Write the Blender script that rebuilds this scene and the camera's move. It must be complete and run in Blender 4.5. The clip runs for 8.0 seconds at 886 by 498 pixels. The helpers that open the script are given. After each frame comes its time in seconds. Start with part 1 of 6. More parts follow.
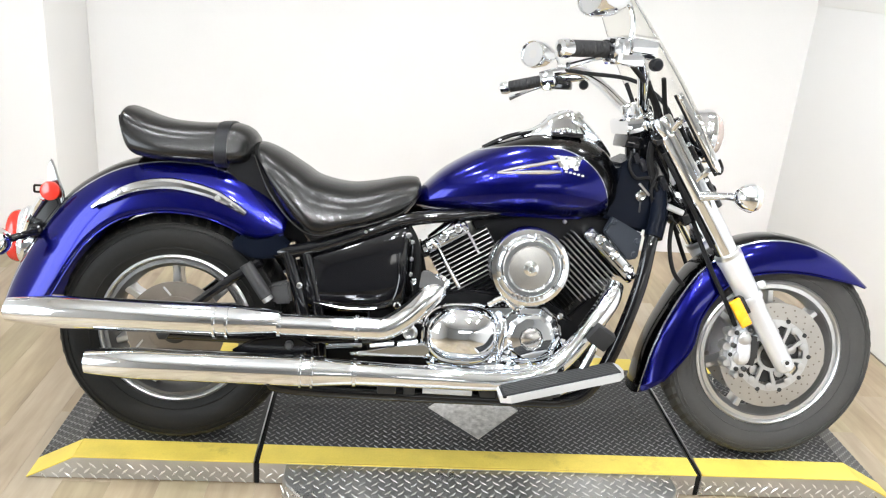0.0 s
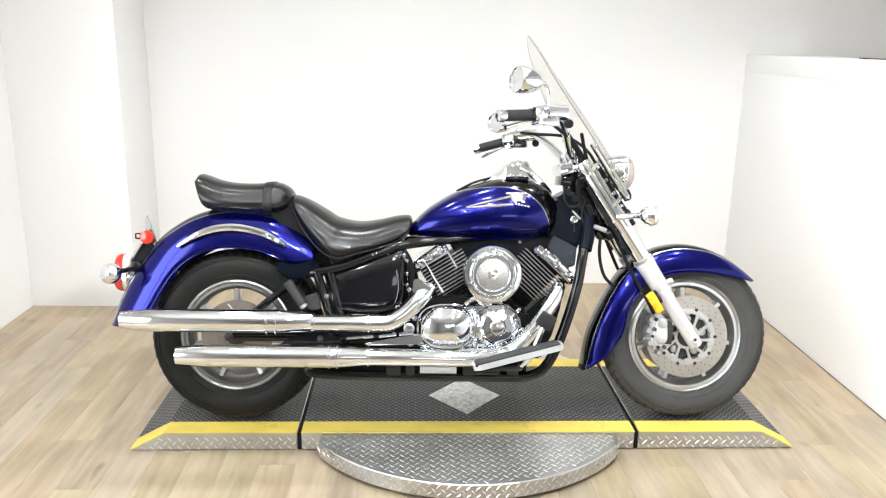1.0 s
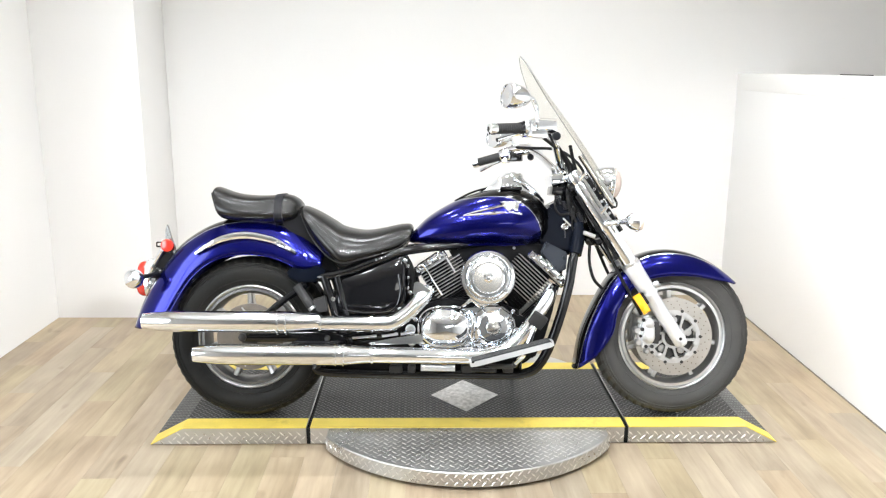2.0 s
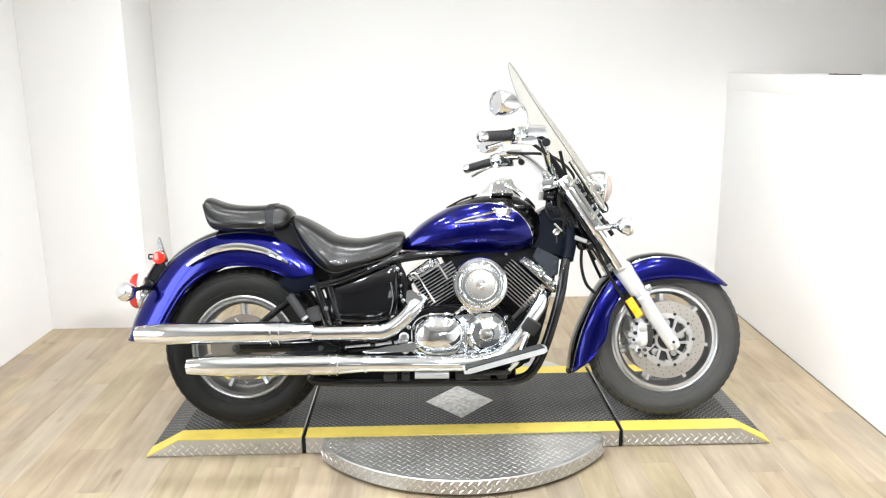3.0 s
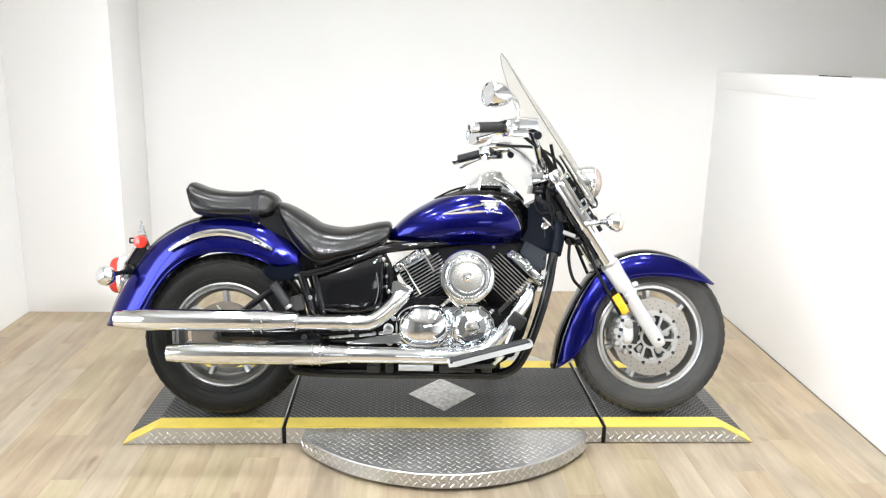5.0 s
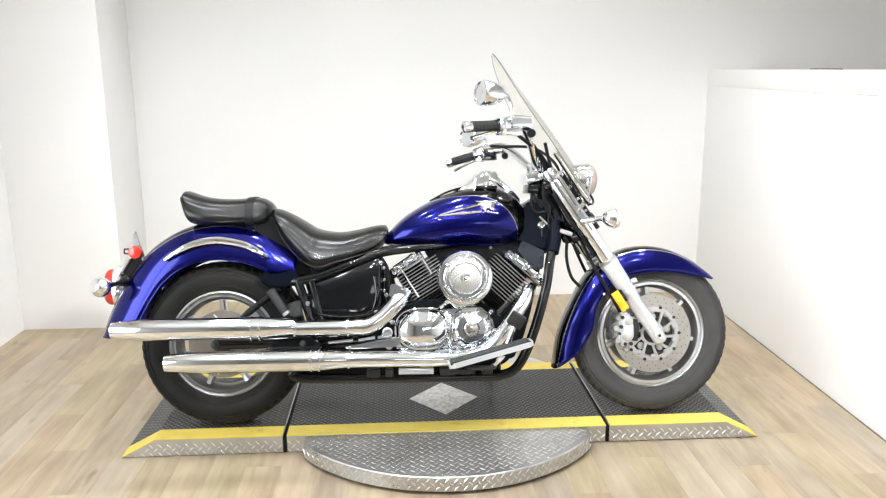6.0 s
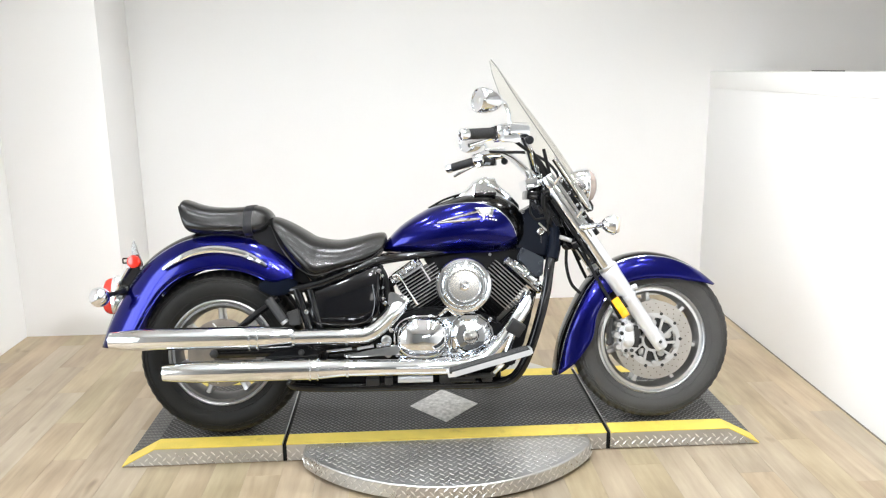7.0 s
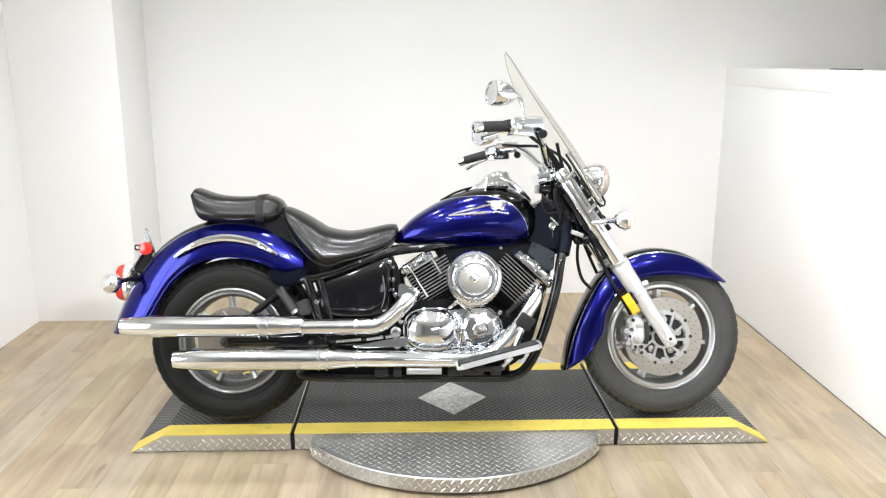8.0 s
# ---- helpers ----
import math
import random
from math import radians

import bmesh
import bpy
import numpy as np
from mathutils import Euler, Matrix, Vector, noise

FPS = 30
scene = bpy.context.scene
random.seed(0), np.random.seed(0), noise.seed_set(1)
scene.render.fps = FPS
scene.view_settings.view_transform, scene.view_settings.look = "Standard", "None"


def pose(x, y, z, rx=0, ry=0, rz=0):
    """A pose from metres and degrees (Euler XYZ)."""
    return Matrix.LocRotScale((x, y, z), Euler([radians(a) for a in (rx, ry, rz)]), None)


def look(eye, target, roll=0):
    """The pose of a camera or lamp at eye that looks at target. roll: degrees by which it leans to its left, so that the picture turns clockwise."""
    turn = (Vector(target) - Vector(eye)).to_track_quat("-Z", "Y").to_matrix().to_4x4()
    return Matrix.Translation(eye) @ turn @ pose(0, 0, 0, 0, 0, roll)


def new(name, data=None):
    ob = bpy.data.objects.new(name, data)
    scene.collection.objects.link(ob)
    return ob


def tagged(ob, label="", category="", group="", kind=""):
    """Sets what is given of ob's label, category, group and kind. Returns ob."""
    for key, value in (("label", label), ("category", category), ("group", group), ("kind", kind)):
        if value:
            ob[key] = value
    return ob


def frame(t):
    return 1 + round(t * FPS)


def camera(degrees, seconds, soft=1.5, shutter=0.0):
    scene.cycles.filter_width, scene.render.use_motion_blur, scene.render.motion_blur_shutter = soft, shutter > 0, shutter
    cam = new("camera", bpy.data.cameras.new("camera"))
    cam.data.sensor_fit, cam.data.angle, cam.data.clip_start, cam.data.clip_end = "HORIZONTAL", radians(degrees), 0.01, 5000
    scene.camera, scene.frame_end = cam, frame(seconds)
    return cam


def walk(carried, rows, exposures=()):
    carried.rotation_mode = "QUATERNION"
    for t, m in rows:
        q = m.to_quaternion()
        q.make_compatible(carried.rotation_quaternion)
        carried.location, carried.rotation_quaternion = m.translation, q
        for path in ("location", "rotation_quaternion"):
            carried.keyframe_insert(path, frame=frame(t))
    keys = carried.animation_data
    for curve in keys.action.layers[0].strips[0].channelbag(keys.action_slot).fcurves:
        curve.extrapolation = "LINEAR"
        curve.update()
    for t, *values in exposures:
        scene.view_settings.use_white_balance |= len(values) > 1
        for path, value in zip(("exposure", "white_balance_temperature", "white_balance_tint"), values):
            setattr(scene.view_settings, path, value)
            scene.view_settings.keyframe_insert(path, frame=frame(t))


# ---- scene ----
cam = camera(58.0, 8.0, 1.2)
PATH = [
    (0, (-0.302, -2.158, 1.395), (-0.14, -0.286, 0.707), 4.7),
    (0.1, (-0.324, -2.252, 1.386), (-0.166, -0.348, 0.795), 4.0),
    (0.2, (-0.345, -2.344, 1.397), (-0.167, -0.428, 0.851), 3.0),
    (0.3, (-0.358, -2.426, 1.403), (-0.143, -0.512, 0.865), 3.7),
    (0.4, (-0.374, -2.502, 1.413), (-0.147, -0.596, 0.852), 3.3),
    (0.5, (-0.328, -2.569, 1.457), (-0.132, -0.664, 0.881), 2.1),
    (0.6, (-0.365, -2.652, 1.44), (-0.144, -0.731, 0.928), 2.1),
    (0.7, (-0.347, -2.735, 1.427), (-0.158, -0.801, 0.953), 1.8),
    (0.8, (-0.309, -2.813, 1.434), (-0.17, -0.872, 0.974), 1.8),
    (1, (-0.213, -2.953, 1.462), (-0.124, -1.021, 0.952), 1.1),
    (1.2, (-0.216, -3.061, 1.448), (-0.129, -1.117, 0.986), -0.4),
    (1.5, (-0.133, -3.14, 1.467), (-0.077, -1.192, 1.018), 0.2),
    (1.7, (-0.145, -3.159, 1.439), (-0.099, -1.211, 0.988), 0.5),
    (2.8, (-0.161, -3.174, 1.442), (-0.097, -1.223, 1.007), -0.1),
    (3, (-0.139, -3.165, 1.472), (-0.081, -1.217, 1.021), -0.5),
    (3.5, (-0.145, -3.159, 1.472), (-0.08, -1.211, 1.024), -0.9),
    (4, (-0.158, -3.153, 1.46), (-0.1, -1.206, 1.009), -0.9),
    (4.2, (-0.162, -3.149, 1.461), (-0.097, -1.204, 1.006), 0.4),
    (4.5, (-0.168, -3.142, 1.463), (-0.091, -1.198, 1.002), 0.6),
    (5, (-0.162, -3.132, 1.464), (-0.056, -1.191, 0.993), 1.3),
    (5.2, (-0.172, -3.128, 1.461), (-0.053, -1.192, 0.973), 1.1),
    (6.3, (-0.153, -3.123, 1.412), (-0.037, -1.173, 0.983), -0.8),
    (6.5, (-0.14, -3.111, 1.448), (-0.02, -1.164, 1.005), -1.0),
    (7, (-0.133, -3.108, 1.447), (-0.034, -1.16, 1.005), -0.8),
    (7.5, (-0.13, -3.103, 1.449), (-0.041, -1.157, 0.996), 0.4),
    (8, (-0.134, -3.106, 1.445), (-0.062, -1.161, 0.986), 0.1),
]
walk(cam, [(t, look(eye, target, roll)) for t, eye, target, roll in PATH], [(0, -0.06), (1.5, 0.03), (3.5, 0.04), (5, -0.03), (6.5, -0.08), (8, -0.11)])

# ---- world, lights, exposure ----
world = bpy.data.worlds.new("overcast_day")
scene.world = world
world.use_nodes = True
sky = world.node_tree.nodes.new("ShaderNodeTexSky")
sky.sky_type, sky.sun_disc, sky.sun_elevation, sky.sun_rotation = "NISHITA", False, radians(9.2), radians(192.2)
world.node_tree.links.new(sky.outputs[0], world.node_tree.nodes["Background"].inputs[0])
world.node_tree.nodes["Background"].inputs[1].default_value = 0.12

# daylight enters by the side window
WIN_Y, WIN_Z, WIN_W, WIN_H = -2.05, 1.35, 1.9, 1.7
day = bpy.data.lights.new("window_daylight", "AREA")
day.shape, day.size, day.size_y = "RECTANGLE", WIN_W - 0.1, WIN_H - 0.1
day.energy, day.color = 90, (0.86, 0.94, 1.0)
new("window_daylight", day).matrix_world = look((-2.36, WIN_Y, WIN_Z), (0.0, WIN_Y, WIN_Z))
# added fill light in a made-up opening at the far end of the room
FRONT_X, FRONT_Z, FRONT_W, FRONT_H = 0.95, 2.0, 1.75, 0.66
front_fill = bpy.data.lights.new("added_front_fill", "AREA")
front_fill.shape, front_fill.size, front_fill.size_y = "RECTANGLE", FRONT_W - 0.1, FRONT_H - 0.1
front_fill.energy, front_fill.color = 14, (0.92, 0.96, 1.0)
new("added_front_fill", front_fill).matrix_world = look((FRONT_X, -7.47, FRONT_Z), (FRONT_X, 0.0, FRONT_Z))

# low hazy sun, added through that opening to brighten the half-height wall
sun = bpy.data.lights.new("sun", "SUN")
sun.energy, sun.angle, sun.color = 5.0, radians(2.5), (1.0, 0.97, 0.93)
new("sun", sun).matrix_world = look((0, 0, 0), (0.211, 0.976, -0.162))

CEIL = 2.95
LAMPS = [(lx, ly) for ly in (-2.1, -0.85, 0.40) for lx in (-1.30, -0.42, 0.46, 1.30)]
LAMP_WATTS = 9.0
for lx, ly in LAMPS:
    lamp = bpy.data.lights.new("ceiling_lamp", "AREA")
    lamp.shape, lamp.size, lamp.spread = "DISK", 0.20, radians(138)
    lamp.energy, lamp.color = LAMP_WATTS, (0.935, 0.968, 1.0)
    new("ceiling_lamp", lamp).matrix_world = pose(lx, ly, CEIL - 0.045)

# unseen ceiling spotlights, added over the camera's side to brighten the lower back wall
FILL_SPOTS = [((lx, -2.75, CEIL - 0.16), (ax, ay, 0.15), watts) for lx, ax, ay, watts in ((-1.3, 2.3, 1.0, 8.0), (-0.5, -0.8, 1.3, 3.6), (0.5, 0.8, 1.3, 3.6), (1.3, -2.5, 1.2, 6.2))]
for eye, aim, watts in FILL_SPOTS:
    beam = bpy.data.lights.new("added_fill_beam", "AREA")
    beam.shape, beam.size, beam.spread = "DISK", 0.09, radians(40)
    beam.energy, beam.color = watts, (0.965, 0.98, 1.0)
    new("added_fill_beam", beam).matrix_world = look(eye, aim) @ pose(0, 0, -0.085)


# ---- materials ----
def material(name, col, rough=0.5, metal=0.0, vary=0.12, size=6.0, bump=0.0, grain=160.0, coat=0.0, spread=0.08, alt=None, spec=0.5):
    """A surface with blotches and fine grain in its colour, roughness and relief."""
    m = bpy.data.materials.new(name)
    m.use_nodes = True
    nt = m.node_tree
    b = nt.nodes["Principled BSDF"]
    tc = nt.nodes.new("ShaderNodeTexCoord")
    big, fine = nt.nodes.new("ShaderNodeTexNoise"), nt.nodes.new("ShaderNodeTexNoise")
    big.inputs["Scale"].default_value, big.inputs["Detail"].default_value = size, 5
    fine.inputs["Scale"].default_value, fine.inputs["Detail"].default_value = grain, 3
    for n in (big, fine):
        nt.links.new(tc.outputs["Object"], n.inputs["Vector"])
    both = nt.nodes.new("ShaderNodeMath")
    both.operation = "MULTIPLY_ADD"
    nt.links.new(fine.outputs["Fac"], both.inputs[0])
    both.inputs[1].default_value = 0.35
    nt.links.new(big.outputs["Fac"], both.inputs[2])
    ramp = nt.nodes.new("ShaderNodeMapRange")
    ramp.inputs["From Min"].default_value, ramp.inputs["From Max"].default_value = 0.4, 0.95
    nt.links.new(both.outputs[0], ramp.inputs["Value"])
    mix = nt.nodes.new("ShaderNodeMix")
    mix.data_type = "RGBA"
    lo = alt or tuple(c * (1 - vary) for c in col)
    mix.inputs["A"].default_value = (*lo, 1)
    mix.inputs["B"].default_value = (*[min(1, c * (1 + vary * 0.6)) for c in col], 1)
    nt.links.new(ramp.outputs[0], mix.inputs["Factor"])
    nt.links.new(mix.outputs["Result"], b.inputs["Base Color"])
    rr = nt.nodes.new("ShaderNodeMapRange")
    rr.inputs["To Min"].default_value, rr.inputs["To Max"].default_value = max(0.015, rough - spread), rough + spread
    nt.links.new(both.outputs[0], rr.inputs["Value"])
    nt.links.new(rr.outputs[0], b.inputs["Roughness"])
    b.inputs["Metallic"].default_value = metal
    b.inputs["Specular IOR Level"].default_value = spec
    b.inputs["Coat Weight"].default_value = coat
    b.inputs["Coat Roughness"].default_value = 0.03
    if bump:
        bp = nt.nodes.new("ShaderNodeBump")
        bp.inputs["Strength"].default_value, bp.inputs["Distance"].default_value = bump, 0.002
        nt.links.new(fine.outputs["Fac"], bp.inputs["Height"])
        nt.links.new(bp.outputs[0], b.inputs["Normal"])
    return m


def node_math(nt, op, a, b=None):
    n = nt.nodes.new("ShaderNodeMath")
    n.operation = op
    for slot, v in enumerate((a, b)):
        if v is None:
            continue
        if isinstance(v, (int, float)):
            n.inputs[slot].default_value = v
        else:
            nt.links.new(v, n.inputs[slot])
    return n.outputs[0]


BLUE, BLACKP, PIN = (0.0010, 0.0026, 0.165), (0.004, 0.004, 0.0045), (0.55, 0.57, 0.6)


def two_tone(name, kind, depth=1.0, rough=0.28):
    """Metallic blue lacquer with a black field and a fine silver line between them."""
    m = material(name, tuple(c * depth for c in BLUE), rough, 0.85, 0.1, 4.0, 0, 900.0, 0.4, 0.03)
    nt = m.node_tree
    b = nt.nodes["Principled BSDF"]
    blue = b.inputs["Base Color"].links[0].from_socket
    tc = next(n for n in nt.nodes if n.type == "TEX_COORD")
    sep = nt.nodes.new("ShaderNodeSeparateXYZ")
    nt.links.new(tc.outputs["Object"], sep.inputs[0])
    x, y, z = sep.outputs
    if kind == "tank":
        dx = node_math(nt, "MAXIMUM", node_math(nt, "DIVIDE", node_math(nt, "SUBTRACT", x, 0.125), 0.176), node_math(nt, "DIVIDE", node_math(nt, "SUBTRACT", 0.125, x), 0.335))
        dz = node_math(nt, "DIVIDE", node_math(nt, "MAXIMUM", node_math(nt, "SUBTRACT", z, 0.70), 0.0), 0.168)
        d = node_math(nt, "ADD", node_math(nt, "MULTIPLY", dx, dx), node_math(nt, "MULTIPLY", dz, dz))
        side, edge, line = d, 1.0, 0.022
    else:
        side, edge, line = node_math(nt, "SUBTRACT", 0.0, node_math(nt, "ABSOLUTE", y)), -kind, 0.004
    black = node_math(nt, "GREATER_THAN", side, edge + line)
    pin = node_math(nt, "GREATER_THAN", side, edge)
    last = blue
    for fac, col in ((pin, PIN), (black, BLACKP)):
        mx = nt.nodes.new("ShaderNodeMix")
        mx.data_type = "RGBA"
        nt.links.new(fac, mx.inputs["Factor"])
        nt.links.new(last, mx.inputs["A"])
        mx.inputs["B"].default_value = (*col, 1)
        last = mx.outputs["Result"]
    nt.links.new(last, b.inputs["Base Color"])
    return m


CHROME = material("chrome", (0.88, 0.905, 0.94), 0.045, 1.0, 0.04, 5.0, 0.035, 34.0, 0, 0.03)
ALU = material("satin_aluminium", (0.66, 0.665, 0.67), 0.32, 1.0, 0.1, 8.0, 0.05, 400.0)
SILVER = material("silver_painted_metal", (0.70, 0.71, 0.73), 0.3, 0.55, 0.08, 6.0, 0.03, 300.0, 0.5)
BLACK = material("black_gloss_enamel", (0.0045, 0.0046, 0.0056), 0.06, 0.0, 0.25, 7.0, 0, 300.0, 0.0, 0.03, None, 0.46)
FINBLACK = material("black_engine_enamel", (0.0065, 0.0065, 0.0072), 0.36, 0.0, 0.25, 9.0, 0.1, 300.0, spec=0.14)
FINEDGE = material("machined_fin_edge", (0.60, 0.60, 0.60), 0.3, 0.9, 0.15, 20.0, 0.05, 300.0)
NAVY = material("blue_black_gloss_plastic", (0.0035, 0.0050, 0.0095), 0.2, 0.0, 0.2, 7.0, 0.05, 500.0, spec=0.09)
SLATE = material("slate_grey_plastic", (0.022, 0.027, 0.036), 0.36, 0.0, 0.12, 9.0, 0.08, 400.0, spec=0.3)
PLASTIC = material("dark_grey_plastic", (0.0045, 0.005, 0.007), 0.42, 0.0, 0.15, 7.0, 0.1, 500.0, spec=0.22)
RUBBER = material("tyre_rubber", (0.0045, 0.0045, 0.0043), 0.5, 0.0, 0.35, 5.0, 0.15, 220.0, 0, 0.1, (0.015, 0.0142, 0.0122), 0.2)
GREYRUBBER = material("grey_tyre_rubber", (0.029, 0.029, 0.029), 0.62, 0.0, 0.4, 7.0, 0.25, 220.0, 0, 0.1, (0.056, 0.055, 0.052), 0.3)
TREADDUST = material("dusty_tread_rubber", (0.028, 0.024, 0.018), 0.7, 0.0, 0.4, 14.0, 0.3, 180.0, 0, 0.1, (0.014, 0.013, 0.011))
SATIN = material("satin_chrome", (0.80, 0.79, 0.77), 0.22, 1.0, 0.06, 9.0, 0.02, 400.0, 0, 0.05)
GRIP = material("ribbed_rubber", (0.014, 0.014, 0.015), 0.55, 0.0, 0.2, 9.0, 0.2, 400.0)
LEATHER = material("black_vinyl", (0.0042, 0.0041, 0.004), 0.25, 0.0, 0.2, 6.0, 0.05, 420.0, 0, 0.03, None, 0.44)
# shade inside the wheel rims is put into these two darker metals
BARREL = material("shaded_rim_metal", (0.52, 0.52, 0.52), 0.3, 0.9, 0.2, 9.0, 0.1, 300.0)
SHADEDRIM = material("deep_shaded_rim_metal", (0.13, 0.128, 0.125), 0.36, 0.7, 0.2, 9.0, 0.1, 300.0)
DRUMBROWN = material("heat_browned_steel", (0.25, 0.22, 0.19), 0.34, 0.8, 0.25, 12.0, 0.08, 300.0)
BRACKET = material("worn_dark_chrome", (0.42, 0.42, 0.42), 0.16, 1.0, 0.2, 14.0, 0.05, 300.0)
STEEL = material("brushed_disc_steel", (0.50, 0.48, 0.45), 0.34, 1.0, 0.1, 12.0, 0.05, 500.0)
DARKMETAL = material("dark_iron", (0.05, 0.05, 0.05), 0.4, 0.6, 0.2, 9.0, 0.1, 300.0)
AMBER = material("amber_reflector", (0.92, 0.42, 0.008), 0.25, 0.0, 0.08, 40.0, 0.1, 600.0, 0.6)
RED = material("red_lens", (0.50, 0.018, 0.008), 0.18, 0.0, 0.15, 40.0, 0.1, 600.0, 0.7)
CLEARLENS = material("pale_lens", (0.66, 0.56, 0.48), 0.15, 0.0, 0.1, 30.0, 0.1, 300.0, 0.8)
HEADLENS = material("tinted_headlight_lens", (0.40, 0.325, 0.29), 0.12, 0.0, 0.15, 30.0, 0.1, 300.0, 0.8)
MIRRORGLASS = material("mirror_glass", (0.9, 0.91, 0.92), 0.03, 1.0, 0.02, 3.0, 0, 100.0, 0, 0.01)
TANKPAINT = two_tone("tank_lacquer", "tank", 0.72, 0.2)
REARPAINT = two_tone("rear_fender_lacquer", 0.078, 0.70, 0.2)
FRONTPAINT = two_tone("front_fender_lacquer", 0.058, 0.70, 0.2)
TREADDARK = material("dark_tread_plate", (0.029, 0.029, 0.030), 0.42, 0.35, 0.25, 5.0, 0.1, 260.0, 0, 0.1)
TREADALU = material("bright_tread_plate", (0.54, 0.535, 0.525), 0.27, 0.85, 0.18, 7.0, 0.1, 260.0, 0, 0.1)
LUGDARK = material("worn_dark_lug", (0.205, 0.205, 0.203), 0.3, 0.5, 0.25, 9.0, 0.05, 260.0)
LUGALU = material("worn_bright_lug", (0.76, 0.75, 0.73), 0.26, 0.85, 0.12, 9.0, 0.05, 260.0)
YELLOW = material("yellow_safety_paint", (0.76, 0.59, 0.11), 0.55, 0.0, 0.16, 9.0, 0.15, 200.0, 0, 0.08)
yt = YELLOW.node_tree
y_b = yt.nodes["Principled BSDF"]
y_old = y_b.inputs["Base Color"].links[0].from_socket
grime = yt.nodes.new("ShaderNodeTexNoise")
grime.inputs["Scale"].default_value, grime.inputs["Detail"].default_value, grime.inputs["Roughness"].default_value = 5.5, 9, 0.72
yt.links.new(next(n for n in yt.nodes if n.type == "TEX_COORD").outputs["Object"], grime.inputs["Vector"])
g_map = yt.nodes.new("ShaderNodeMapRange")
g_map.inputs["From Min"].default_value, g_map.inputs["From Max"].default_value, g_map.inputs["To Max"].default_value = 0.58, 0.74, 0.65
yt.links.new(grime.outputs["Fac"], g_map.inputs["Value"])
g_mix = yt.nodes.new("ShaderNodeMix")
g_mix.data_type = "RGBA"
g_mix.inputs["B"].default_value = (0.22, 0.15, 0.05, 1)
yt.links.new(g_map.outputs[0], g_mix.inputs["Factor"])
yt.links.new(y_old, g_mix.inputs["A"])
yt.links.new(g_mix.outputs["Result"], y_b.inputs["Base Color"])
INLAY = material("brushed_inlay", (0.66, 0.655, 0.645), 0.4, 0.7, 0.45, 60.0, 0.5, 90.0)
GAPBLACK = material("black_gap_rubber", (0.006, 0.006, 0.0062), 0.6, 0.0, 0.2, 9.0, 0.1, 200.0, spec=0.2)
WALLPAINT = material("white_wall_paint", (0.834, 0.828, 0.820), 0.5, 0.0, 0.03, 1.1, 0.06, 180.0, 0, 0.06)
GREYPAINT = material("grey_wall_paint", (0.545, 0.55, 0.56), 0.6, 0.0, 0.05, 1.5, 0.06, 150.0)
TRIMPAINT = material("white_gloss_trim", (0.84, 0.83, 0.81), 0.35, 0.0, 0.02, 2.0, 0.03, 150.0)
CEILPAINT = material("ceiling_paint", (0.88, 0.87, 0.855), 0.8, 0.0, 0.04, 1.5, 0.1, 120.0)
GAPSHADE = material("grey_gap_shade", (0.20, 0.18, 0.15), 0.7, 0.0, 0.5, 14.0, 0.1, 120.0)
JOINT = material("dark_floor_joint", (0.38, 0.315, 0.22), 0.7, 0.0, 0.2, 6.0, 0, 100.0)


SCREEN = bpy.data.materials.new("clear_acrylic")
SCREEN.use_nodes = True
nt = SCREEN.node_tree
clear, gloss, mixer, face_on, power = (nt.nodes.new("ShaderNode" + k) for k in ("BsdfTransparent", "BsdfGlossy", "MixShader", "LayerWeight", "Math"))
clear.inputs[0].default_value = (0.972, 0.966, 0.945, 1)
gloss.inputs["Roughness"].default_value = 0.03
power.operation = "POWER"
power.inputs[1].default_value = 5.0
nt.links.new(face_on.outputs["Facing"], power.inputs[0])
nt.links.new(node_math(nt, "MULTIPLY", power.outputs[0], 0.55), mixer.inputs[0])
nt.links.new(clear.outputs[0], mixer.inputs[1])
nt.links.new(gloss.outputs[0], mixer.inputs[2])
nt.links.new(mixer.outputs[0], nt.nodes["Material Output"].inputs["Surface"])
SCREENEDGE = material("acrylic_edge", (0.12, 0.125, 0.12), 0.3, 0.0, 0.1, 9.0, 0, 200.0)


def lit(name, col, power):
    m = bpy.data.materials.new(name)
    m.use_nodes = True
    b = m.node_tree.nodes["Principled BSDF"]
    b.inputs["Base Color"].default_value = (0.9, 0.9, 0.9, 1)
    b.inputs["Emission Color"].default_value = (*col, 1)
    b.inputs["Emission Strength"].default_value = power
    return m


DIFFUSER = lit("lamp_diffuser", (1.0, 0.96, 0.9), 6.0)


